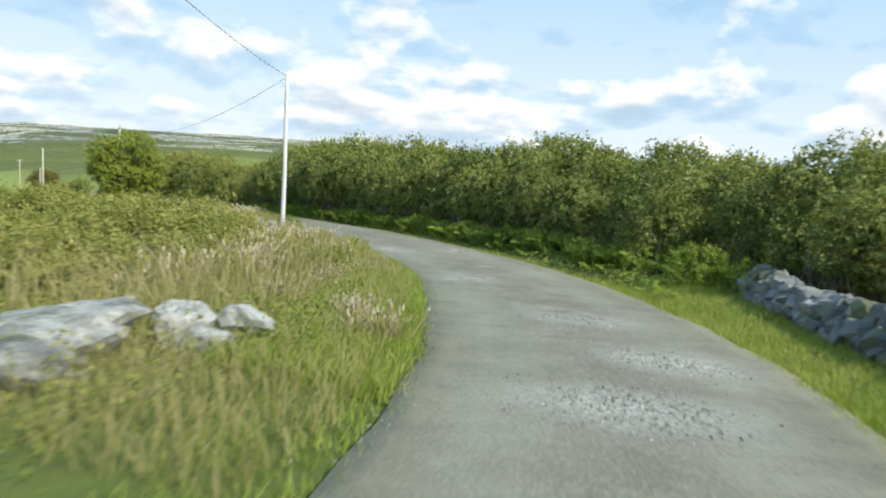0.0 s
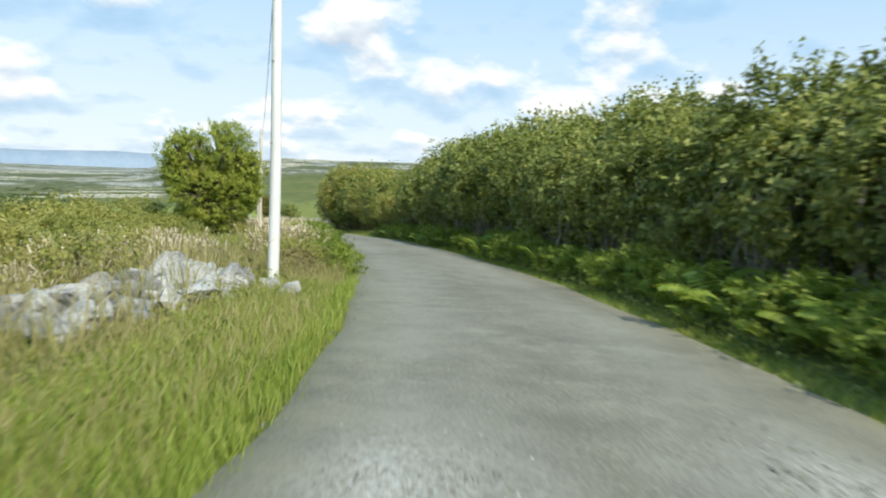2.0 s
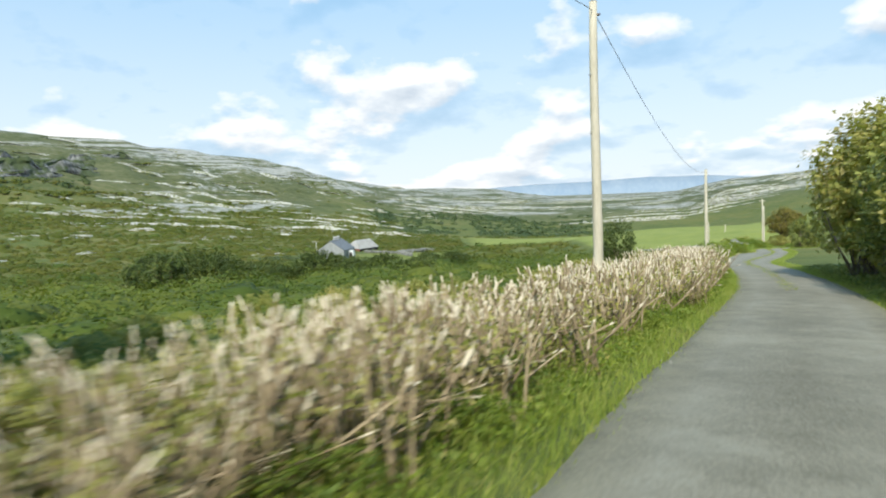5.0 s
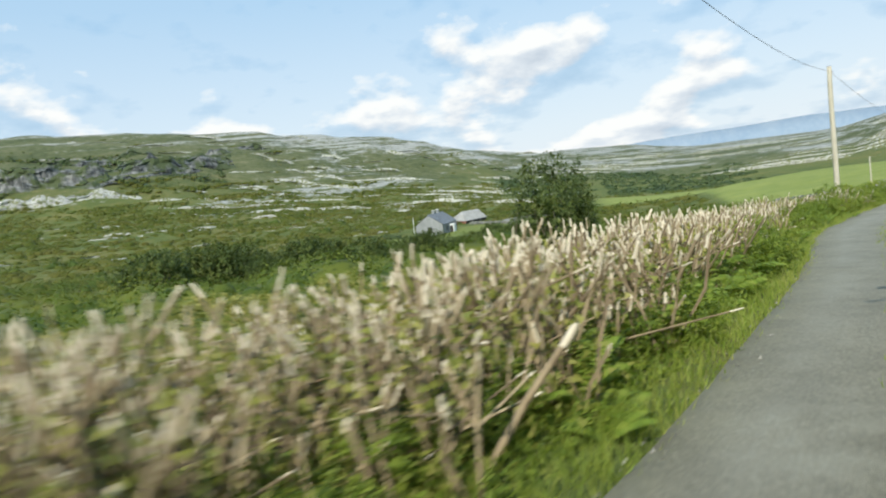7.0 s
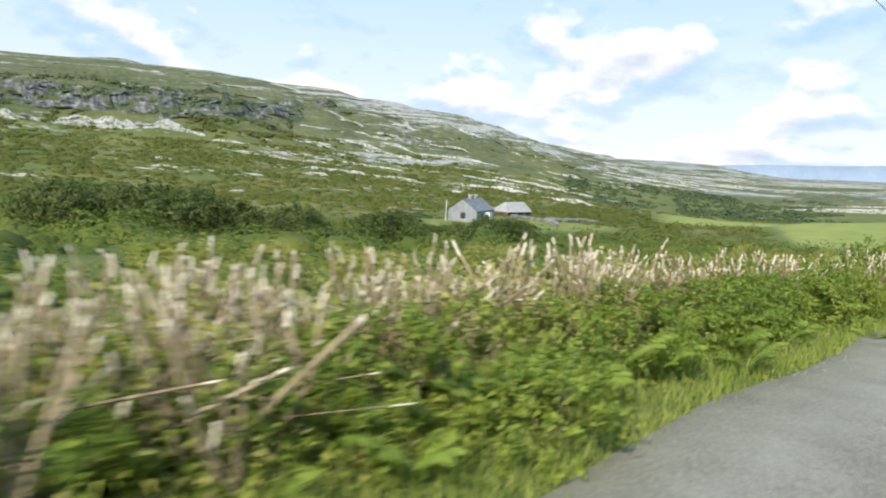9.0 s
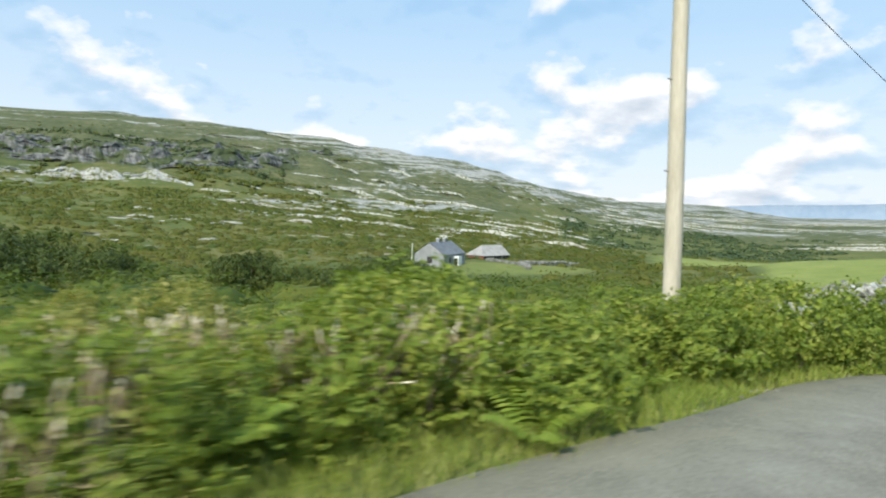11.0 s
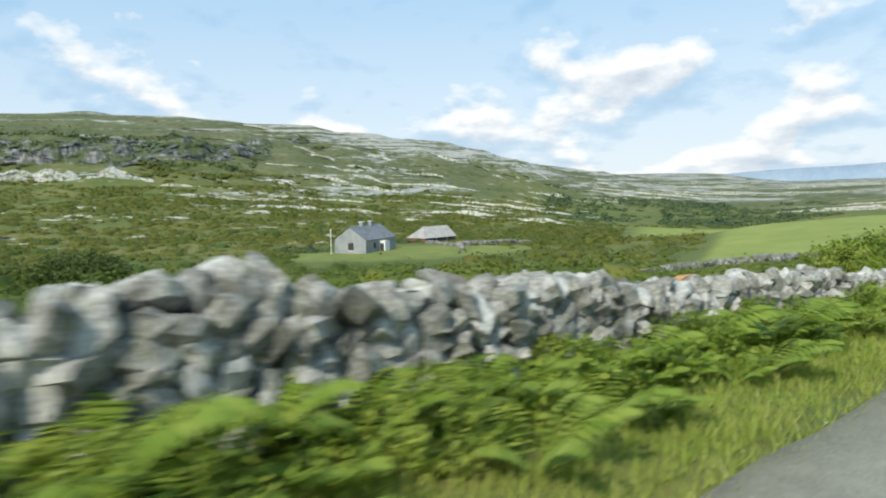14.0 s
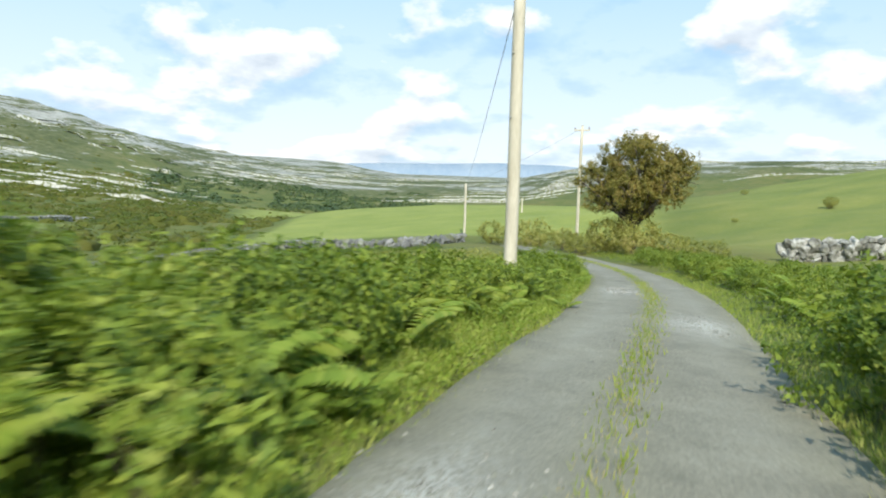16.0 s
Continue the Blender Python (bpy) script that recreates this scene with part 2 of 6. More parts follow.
def height(x, y):
    """The ground's height."""
    x, y = np.asarray(x, float), np.asarray(y, float)
    s, d, z = nearest(x, y)
    a = np.abs(d)
    over = a - half(s, d)
    verge = 0.10 * step(0.1, 1.2, over) - 0.10 * (1 - step(-0.3, 0.1, over))
    past = (x - LANE[-1, 0]) * LANE_N[-1, 0] + (y - LANE[-1, 1]) * LANE_N[-1, 1]
    before = (x - LANE[0, 0]) * LANE_N[0, 0] + (y - LANE[0, 1]) * LANE_N[0, 1]
    side = np.where(s > 205.4, past, np.where(s < -39.4, before, d))       # stays smooth beyond the lane's ends
    dx, dy = x - MID[0], y - MID[1]
    r = np.hypot(dx, dy)
    az = np.degrees(np.arctan2(-dx, dy))
    floor_at = 68 + 200 * (1 - step(58, 68, az))                            # the slope ends on the valley floor
    fall = np.where(side > 0, -0.085 * np.clip(side - 4.5, 0, floor_at), 0.06 * np.maximum(-side - 3, 0) * (1 - 0.8 * step(100, 150, s)))
    fall = fall - 2.4 * step(22, 46, side) * step(130, 160, s) * (1 - step(56, 64, az))              # the sown field lies lower
    near = z + verge + fall + bumps(x, y, 5, 3) * 0.18 * step(1.0, 4.0, over) + bumps(x, y, 30, 5) * 0.8 * step(10, 40, a)
    k = np.clip(np.searchsorted(LAND_AZ, az) - 1, 0, len(LAND_AZ) - 2)
    f = (az - LAND_AZ[k]) / (LAND_AZ[k + 1] - LAND_AZ[k])
    f = f * f * (3 - 2 * f) * 0.5 + f * 0.5
    q = np.clip(np.searchsorted(REACH, r) - 1, 0, len(REACH) - 2)
    R = np.array(REACH, float)
    u = np.clip((r - R[q]) / (R[q + 1] - R[q]), 0, 1)
    far = ((LAND_Z[k, q] * (1 - u) + LAND_Z[k, q + 1] * u) * (1 - f) + (LAND_Z[k + 1, q] * (1 - u) + LAND_Z[k + 1, q + 1] * u) * f)
    hill = step(380, 520, r)
    far = far + bumps(x, y, 60, 9) * 1.2 * step(200, 320, r) + bumps(x, y, 160, 11) * 3.5 * hill * (1 - 0.6 * step(1500, 2500, r))
    t = far / 11.0 + bumps(x, y, 240, 17) * 0.5
    ledge = (np.floor(t) + step(0.5, 0.95, t - np.floor(t)) - t) * 11.0
    far = far + ledge * 0.55 * hill * step(-12, 4, far) * (1 - step(1200, 1800, r))
    w = step(70, 190, a)
    rise = 12.0 * np.exp(-((x + 70) ** 2 + (y - 240) ** 2) / 45.0**2)      # the pasture's brow
    return near * (1 - w) + far * w + rise * step(6, 26, a)


# ---- materials ----
def material(name, build):
    m = bpy.data.materials.new(name)
    m.use_nodes = True
    t = m.node_tree
    t.nodes.clear()
    out = node(t, "ShaderNodeOutputMaterial")
    co = node(t, "ShaderNodeTexCoord").outputs["Object"]
    t.links.new(build(t, co), out.inputs["Surface"])
    return m


def surface(t, colour, rough=0.8, bump=None, strength=0.3, distance=0.02, metal=0.0, spec=0.3):
    p = node(t, "ShaderNodeBsdfPrincipled")
    p.inputs["Metallic"].default_value = metal
    p.inputs["Specular IOR Level"].default_value = spec
    if isinstance(colour, tuple):
        p.inputs["Base Color"].default_value = (*colour, 1)
    else:
        t.links.new(colour, p.inputs["Base Color"])
    if isinstance(rough, float):
        p.inputs["Roughness"].default_value = rough
    else:
        t.links.new(rough, p.inputs["Roughness"])
    if bump is not None:
        b = node(t, "ShaderNodeBump", Strength=strength, Distance=distance)
        t.links.new(bump, b.inputs["Height"])
        t.links.new(b.outputs[0], p.inputs["Normal"])
    return p.outputs[0]


def leafy(name, stops, through_light=0.35, patch=0.6, own=0.45):
    """Leaves: each its own shade, with drifts of colour over the plant, and light coming through."""
    def build(t, co):
        geo = node(t, "ShaderNodeNewGeometry")
        info = node(t, "ShaderNodeObjectInfo")
        drift = noise_fac(t, geo.outputs["Position"], patch, 3.0, 0.6)
        v = maths(t, "ADD", maths(t, "MULTIPLY", geo.outputs["Random Per Island"], own), maths(t, "MULTIPLY", drift, 1.2 - own))
        v = maths(t, "ADD", v, maths(t, "MULTIPLY", maths(t, "SUBTRACT", info.outputs["Random"], 0.5), 0.14))
        c = ramp(t, v, stops)
        p = surface(t, c, 0.55, spec=0.25)
        tr = node(t, "ShaderNodeBsdfTranslucent")
        t.links.new(mix(t, 1.0, c, (1.2, 1.14, 0.6), "MULTIPLY"), tr.inputs[0])
        m = node(t, "ShaderNodeMixShader")
        m.inputs[0].default_value = through_light
        t.links.new(p, m.inputs[1])
        t.links.new(tr.outputs[0], m.inputs[2])
        return m.outputs[0]
    return material(name, build)


HEDGE_LEAF = leafy("hedge leaves", [(0.2, (0.05, 0.076, 0.018)), (0.5, (0.145, 0.18, 0.04)), (0.72, (0.31, 0.33, 0.085)), (0.95, (0.45, 0.43, 0.15))], 0.28)
DARK_LEAF = leafy("dark hazel leaves", [(0.2, (0.03, 0.05, 0.012)), (0.5, (0.065, 0.095, 0.02)), (0.75, (0.12, 0.15, 0.034)), (0.95, (0.18, 0.19, 0.05))], 0.3)
BROWN_LEAF = leafy("hazel leaves", [(0.2, (0.125, 0.155, 0.035)), (0.5, (0.28, 0.30, 0.07)), (0.75, (0.41, 0.385, 0.12)), (0.95, (0.52, 0.42, 0.18))], 0.42)
BRAMBLE_LEAF = leafy("bramble leaves", [(0.2, (0.065, 0.11, 0.018)), (0.5, (0.15, 0.215, 0.03)), (0.75, (0.27, 0.33, 0.05)), (0.95, (0.38, 0.38, 0.09))], 0.4)
FERN_LEAF = leafy("bracken", [(0.25, (0.12, 0.185, 0.024)), (0.55, (0.215, 0.30, 0.042)), (0.95, (0.34, 0.38, 0.075))], 0.4)
IVY_LEAF = leafy("ivy leaves", [(0.2, (0.085, 0.13, 0.024)), (0.5, (0.225, 0.285, 0.045)), (0.72, (0.36, 0.41, 0.068)), (0.95, (0.45, 0.41, 0.10))], 0.38, 0.9)
THORN_LEAF = leafy("hawthorn leaves", [(0.2, (0.12, 0.14, 0.032)), (0.5, (0.23, 0.215, 0.05)), (0.75, (0.34, 0.26, 0.08)), (0.95, (0.42, 0.28, 0.115))], 0.36, 0.9)
GRASS = leafy("verge grass", [(0.2, (0.16, 0.23, 0.04)), (0.45, (0.25, 0.33, 0.06)), (0.68, (0.33, 0.38, 0.085)), (0.95, (0.45, 0.43, 0.16))], 0.45, 0.35)
DRY_GRASS = leafy("dry grass heads", [(0.2, (0.24, 0.26, 0.07)), (0.5, (0.35, 0.31, 0.13)), (0.95, (0.52, 0.44, 0.26))], 0.4, 0.5)


def scrubby(name, stops, through_light=0.35):
    """Far shrubs: every clump has its own tint, with a little variation from spray to spray."""
    def build(t, co):
        geo = node(t, "ShaderNodeNewGeometry")
        drift = noise_fac(t, geo.outputs["Position"], 0.025, 3.0, 0.6)
        v = maths(t, "ADD", maths(t, "MULTIPLY", attribute(t, "tint"), 0.3), maths(t, "MULTIPLY", geo.outputs["Random Per Island"], 0.14))
        v = maths(t, "ADD", v, maths(t, "MULTIPLY", drift, 0.62))
        c = ramp(t, v, stops)
        p = surface(t, c, 0.6, spec=0.15)
        tr = node(t, "ShaderNodeBsdfTranslucent")
        t.links.new(mix(t, 1.0, c, (1.2, 1.15, 0.6), "MULTIPLY"), tr.inputs[0])
        m = node(t, "ShaderNodeMixShader")
        m.inputs[0].default_value = through_light
        t.links.new(p, m.inputs[1])
        t.links.new(tr.outputs[0], m.inputs[2])
        return m.outputs[0]
    return material(name, build)


SCRUB = scrubby("valley scrub", [(0.2, (0.07, 0.105, 0.02)), (0.42, (0.11, 0.138, 0.026)), (0.6, (0.145, 0.155, 0.032)), (0.78, (0.165, 0.155, 0.04)), (0.95, (0.19, 0.145, 0.048))], 0.4)
GREEN_SCRUB = scrubby("green scrub below the lane", [(0.2, (0.06, 0.098, 0.02)), (0.45, (0.12, 0.165, 0.03)), (0.68, (0.19, 0.21, 0.042)), (0.95, (0.25, 0.2, 0.06))], 0.4)
THICKET = scrubby("hazel thicket", [(0.2, (0.04, 0.07, 0.016)), (0.5, (0.085, 0.125, 0.024)), (0.75, (0.14, 0.165, 0.034)), (0.95, (0.17, 0.15, 0.045))], 0.3)
LITTER = leafy("dead leaves and twigs", [(0.2, (0.09, 0.08, 0.03)), (0.5, (0.20, 0.17, 0.07)), (0.75, (0.32, 0.26, 0.12)), (0.95, (0.46, 0.38, 0.2))], 0.3, 0.8)
FAR_WOOD = leafy("far woodland", [(0.2, (0.035, 0.06, 0.02)), (0.5, (0.06, 0.09, 0.028)), (0.95, (0.10, 0.125, 0.04))], 0.2, 0.02, 0.2)


def bark(name, a, b, scale=14.0):
    def build(t, co):
        v = noise_fac(t, stretched(t, co, 1, 1, 0.25), scale, 5.0)
        rnd = node(t, "ShaderNodeNewGeometry").outputs["Random Per Island"]
        v2 = maths(t, "ADD", maths(t, "MULTIPLY", v, 0.7), maths(t, "MULTIPLY", rnd, 0.35))
        return surface(t, ramp(t, v2, [(0.3, a), (0.75, b)]), 0.85, v, 0.5, 0.01)
    return material(name, build)


TWIG = bark("grey-brown twigs", (0.09, 0.07, 0.05), (0.26, 0.21, 0.15))
HEDGE_STEM = bark("grey hazel stems", (0.13, 0.11, 0.085), (0.40, 0.36, 0.30), 12.0)
CUT_STEM = bark("cut hazel stems", (0.15, 0.105, 0.062), (0.42, 0.335, 0.21), 9.0)
CUT_END = bark("pale cut wood", (0.50, 0.43, 0.30), (0.74, 0.66, 0.51), 20.0)
TRUNK = bark("tree bark", (0.06, 0.05, 0.04), (0.19, 0.16, 0.12), 8.0)


def limestone(name, a, b, c, scale=1.6, moss=0.25, grown=0.60):
    def build(t, co):
        pos = node(t, "ShaderNodeNewGeometry").outputs["Position"]
        info = node(t, "ShaderNodeObjectInfo").outputs["Random"]
        rnd = node(t, "ShaderNodeNewGeometry").outputs["Random Per Island"]
        big = noise_fac(t, pos, scale, 4.0)
        fine = noise_fac(t, pos, scale * 9, 6.0, 0.65)
        v = maths(t, "ADD", maths(t, "ADD", maths(t, "MULTIPLY", big, 0.5), maths(t, "MULTIPLY", fine, 0.4)), maths(t, "MULTIPLY", maths(t, "ADD", info, rnd), 0.12))
        c0 = ramp(t, v, [(0.36, a), (0.52, b), (0.68, c)])
        spots = ramp(t, noise_fac(t, pos, scale * 3.3, 3.0), [(grown, (0,) * 3), (grown + 0.1, (moss,) * 3)])
        col = mix(t, spots, c0, (0.14, 0.155, 0.05))
        return surface(t, col, 0.9, fine, 0.6, 0.03)
    return material(name, build)


STONE = limestone("limestone", (0.05, 0.048, 0.04), (0.185, 0.18, 0.155), (0.52, 0.51, 0.475), 3.4, 0.4, 0.56)
PALE_STONE = limestone("pale limestone", (0.05, 0.049, 0.043), (0.19, 0.187, 0.17), (0.46, 0.452, 0.42), 3.4, 0.4, 0.56)
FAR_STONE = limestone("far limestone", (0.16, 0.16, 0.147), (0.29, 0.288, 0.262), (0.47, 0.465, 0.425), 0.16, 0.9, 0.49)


def crag_face():
    def build(t, co):
        pos = node(t, "ShaderNodeNewGeometry").outputs["Position"]
        columns = noise_fac(t, stretched(t, pos, 0.30, 0.30, 0.05), 1.0, 5.0, 0.65)
        beds = noise_fac(t, stretched(t, pos, 0.03, 0.03, 0.5), 1.0, 4.0)
        v = maths(t, "ADD", maths(t, "MULTIPLY", columns, 0.72), maths(t, "MULTIPLY", beds, 0.28))
        c = ramp(t, v, [(0.38, (0.035, 0.038, 0.037)), (0.48, (0.10, 0.103, 0.10)), (0.57, (0.20, 0.20, 0.19)), (0.70, (0.36, 0.355, 0.335))])
        grown = ramp(t, noise_fac(t, pos, 0.06, 4.0), [(0.46, (0,) * 3), (0.55, (0.9,) * 3)])
        return surface(t, mix(t, grown, c, (0.06, 0.08, 0.026)), 0.9, columns, 0.8, 0.6)
    return material("crag limestone", build)


CRAG = crag_face()
FIELD_STONE = limestone("grey field stone", (0.06, 0.063, 0.06), (0.135, 0.138, 0.135), (0.29, 0.285, 0.275), 0.5, 0.6, 0.5)
ORANGE_STONE = limestone("orange stone", (0.30, 0.15, 0.06), (0.45, 0.25, 0.10), (0.55, 0.34, 0.17), 3.0, 0.0)


def tarmac():
    def build(t, co):
        fine = noise_fac(t, co, 38.0, 5.0, 0.75)
        mid = noise_fac(t, co, 2.2, 5.0, 0.6)
        big = noise_fac(t, co, 0.35, 3.0)
        v = maths(t, "ADD", maths(t, "ADD", maths(t, "MULTIPLY", fine, 0.62), maths(t, "MULTIPLY", mid, 0.22)), maths(t, "MULTIPLY", big, 0.2))
        c = ramp(t, v, [(0.36, (0.084, 0.077, 0.056)), (0.52, (0.192, 0.177, 0.132)), (0.68, (0.355, 0.332, 0.258))])
        worn = ramp(t, noise_fac(t, co, 0.55, 5.0, 0.65), [(0.60, (0,) * 3), (0.72, (0.5,) * 3)])
        c = mix(t, worn, c, (0.31, 0.295, 0.235))
        track = maths(t, "MULTIPLY", attribute(t, "track"), ramp(t, noise_fac(t, co, 0.9, 5.0, 0.7), [(0.36, (0.15,) * 3), (0.66, (0.6,) * 3)]))
        c = mix(t, track, c, (0.34, 0.325, 0.265))
        chips = maths(t, "MULTIPLY", attribute(t, "chips"), ramp(t, noise_fac(t, co, 26.0, 4.0, 0.8), [(0.42, (0,) * 3), (0.56, (1,) * 3)]))
        c = mix(t, chips, c, (0.52, 0.505, 0.46))
        edge = attribute(t, "edge")
        dirt = maths(t, "MULTIPLY", edge, ramp(t, mid, [(0.35, (0.2,) * 3), (0.65, (1,) * 3)]))
        c = mix(t, dirt, c, (0.23, 0.215, 0.145))
        h = maths(t, "ADD", fine, maths(t, "MULTIPLY", mid, 0.6))
        return surface(t, c, 0.85, h, 0.55, 0.02)
    return material("worn tarmac", build)


ROAD_MAT = tarmac()


def earth():
    """Grass and scrub in drifts, bare limestone where the land has it, and sown fields."""
    def build(t, co):
        big = noise_fac(t, co, 0.02, 5.0, 0.6)
        mid = noise_fac(t, co, 0.16, 5.0, 0.62)
        fine = noise_fac(t, co, 2.5, 5.0, 0.7)
        v = maths(t, "ADD", maths(t, "ADD", maths(t, "MULTIPLY", big, 0.4), maths(t, "MULTIPLY", mid, 0.4)), maths(t, "MULTIPLY", fine, 0.22))
        c = ramp(t, v, [(0.36, (0.06, 0.082, 0.018)), (0.48, (0.095, 0.118, 0.024)), (0.58, (0.142, 0.138, 0.033)), (0.70, (0.20, 0.165, 0.058))])
        lawn = ramp(t, maths(t, "ADD", maths(t, "MULTIPLY", mid, 0.6), maths(t, "MULTIPLY", fine, 0.4)), [(0.35, (0.165, 0.205, 0.042)), (0.65, (0.265, 0.285, 0.068))])
        c = mix(t, attribute(t, "field"), c, lawn)
        moor = ramp(t, maths(t, "ADD", maths(t, "MULTIPLY", mid, 0.5), maths(t, "MULTIPLY", big, 0.5)), [(0.36, (0.048, 0.064, 0.02)), (0.5, (0.09, 0.10, 0.038)), (0.66, (0.155, 0.15, 0.075))])
        c = mix(t, attribute(t, "upland"), c, moor)
        rock = attribute(t, "rock")
        slab = noise_fac(t, stretched(t, co, 0.012, 0.008, 0.20), 1.0, 9.0, 0.62)
        crack = noise_fac(t, co, 0.11, 6.0, 0.7)
        r = maths(t, "ADD", maths(t, "ADD", maths(t, "MULTIPLY", slab, 1.5), maths(t, "MULTIPLY", crack, 0.85)), rock)
        fac = maths(t, "MULTIPLY", maths(t, "SUBTRACT", r, 1.66), 7.0, clamp=True)
        grey = ramp(t, maths(t, "ADD", maths(t, "MULTIPLY", crack, 0.6), maths(t, "MULTIPLY", fine, 0.4)), [(0.3, (0.21, 0.21, 0.185)), (0.55, (0.34, 0.335, 0.30)), (0.75, (0.47, 0.46, 0.42))])
        c = mix(t, fac, c, grey)
        h = maths(t, "ADD", fine, maths(t, "MULTIPLY", mid, 4.0))
        return surface(t, c, 0.95, h, 0.5, 0.15)
    return material("grass, scrub and bare limestone", build)


EARTH = earth()


def plain(name, a, b, scale=3.0, rough=0.8, metal=0.0, bump=0.2, stretch=(1, 1, 1)):
    def build(t, co):
        q = stretched(t, co, *stretch)
        v = maths(t, "ADD", maths(t, "MULTIPLY", noise_fac(t, q, scale, 5.0), 0.65), maths(t, "MULTIPLY", noise_fac(t, q, scale * 8, 4.0, 0.7), 0.35))
        return surface(t, ramp(t, v, [(0.35, a), (0.65, b)]), rough, v, bump, 0.01, metal)
    return material(name, build)


POLE_WOOD = plain("weathered pole", (0.40, 0.36, 0.27), (0.62, 0.57, 0.46), 5.0, 0.85, 0.0, 0.4, (1, 1, 0.12))
WIRE = plain("dark wire", (0.10, 0.10, 0.11), (0.16, 0.16, 0.17), 3.0, 0.6)
METAL = plain("galvanised metal", (0.30, 0.31, 0.32), (0.42, 0.43, 0.44), 6.0, 0.5, 0.7)
PORCELAIN = plain("brown porcelain", (0.10, 0.06, 0.04), (0.16, 0.10, 0.07), 4.0, 0.3)
RENDER = plain("grey lime render", (0.20, 0.21, 0.215), (0.31, 0.32, 0.325), 0.7)
PALE_POLE = plain("pale grey pole", (0.58, 0.58, 0.56), (0.75, 0.75, 0.73), 5.0, 0.7, 0.0, 0.2, (1, 1, 0.12))
SLATE = plain("grey slate", (0.14, 0.15, 0.165), (0.24, 0.25, 0.27), 0.9, 0.7)
# near-black colour that stands in for unlit rooms behind openings
DARK_INSIDE = plain("painted dark of unlit insides", (0.03, 0.03, 0.03), (0.06, 0.055, 0.05), 2.0)
TIN = plain("pale corrugated iron", (0.27, 0.26, 0.24), (0.41, 0.39, 0.36), 0.6, 0.7, 0.1)
RED_TIN = plain("red-painted iron", (0.22, 0.07, 0.05), (0.32, 0.12, 0.085), 0.8, 0.7)
WHITE_TRIM = plain("white paint", (0.62, 0.62, 0.60), (0.78, 0.78, 0.76), 2.0)
# the blue of the distant air is put into this base colour
HAZED_HILL = plain("distant hill with haze in its colour", (0.20, 0.275, 0.37), (0.27, 0.335, 0.41), 0.006, 1.0)


# ---- building helpers ----
def mesh_of(name, verts, faces, mat, smooth=False):
    """A mesh from arrays: verts n x 3, faces m x k (or a list of such arrays)."""
    me = bpy.data.meshes.new(name)
    verts = np.asarray(verts, np.float32)
    groups = [np.asarray(f, np.int32) for f in (faces if isinstance(faces, list) else [faces]) if len(f)]
    loops = np.concatenate([g.ravel() for g in groups])
    sizes = np.concatenate([np.full(len(g), g.shape[1], np.int32) for g in groups])
    starts = np.concatenate([[0], np.cumsum(sizes)[:-1]]).astype(np.int32)
    me.vertices.add(len(verts))
    me.vertices.foreach_set("co", verts.ravel())
    me.loops.add(len(loops))
    me.loops.foreach_set("vertex_index", loops)
    me.polygons.add(len(sizes))
    me.polygons.foreach_set("loop_start", starts)
    me.polygons.foreach_set("use_smooth", np.full(len(sizes), smooth))
    me.update(calc_edges=True)
    me.validate()
    for m in (mat if isinstance(mat, (list, tuple)) else [mat]):
        me.materials.append(m)
    return me


def part(name, me, parent, label="", m=None, kind=""):
    ob = new(name, me)
    ob.parent = parent
    if m is not None:
        ob.matrix_basis = m
    return tagged(ob, label, "", "", kind)


def bm_mesh(name, bm, mat, smooth=False):
    me = bpy.data.meshes.new(name)
    bmesh.ops.recalc_face_normals(bm, faces=bm.faces)
    bm.to_mesh(me)
    bm.free()
    me.materials.append(mat)
    if smooth:
        for p in me.polygons:
            p.use_smooth = True
    return me


def box_bm(x0, y0, z0, x1, y1, z1, bevel=0.0, bm=None):
    bm = bm or bmesh.new()
    r = bmesh.ops.create_cube(bm, size=1.0, matrix=Matrix.Translation(((x0 + x1) / 2, (y0 + y1) / 2, (z0 + z1) / 2)) @ Matrix.Diagonal((x1 - x0, y1 - y0, z1 - z0, 1)))
    if bevel:
        bmesh.ops.bevel(bm, geom=list({e for v in r["verts"] for e in v.link_edges}), offset=bevel, segments=1, affect="EDGES")
    return bm


def tube(points, radii, sides=6, cap=True):
    """Vertices and faces of a tapering tube along points."""
    pts, n = np.asarray(points, float), len(points)
    tan = np.gradient(pts, axis=0)
    tan /= np.linalg.norm(tan, axis=1)[:, None] + 1e-9
    ref = np.where(np.abs(tan[:, 2:3]) > 0.9, np.array([[1.0, 0, 0]]), np.array([[0, 0, 1.0]]))
    a = np.cross(tan, ref)
    a /= np.linalg.norm(a, axis=1)[:, None]
    b = np.cross(tan, a)
    w = np.linspace(0, 2 * np.pi, sides, endpoint=False)
    v = pts[:, None] + (a[:, None] * np.cos(w)[None, :, None] + b[:, None] * np.sin(w)[None, :, None]) * np.asarray(radii, float)[:, None, None]
    i, j = np.meshgrid(np.arange(n - 1), np.arange(sides), indexing="ij")
    f = np.stack([i * sides + j, i * sides + (j + 1) % sides, (i + 1) * sides + (j + 1) % sides, (i + 1) * sides + j], -1).reshape(-1, 4)
    v = v.reshape(-1, 3)
    if cap:
        v = np.concatenate([v, pts[-1:]])
        k = (n - 1) * sides
        f = np.concatenate([f, np.stack([k + np.arange(sides), k + (np.arange(sides) + 1) % sides, np.full(sides, len(v) - 1), np.full(sides, len(v) - 1)], -1)])
    return v, f


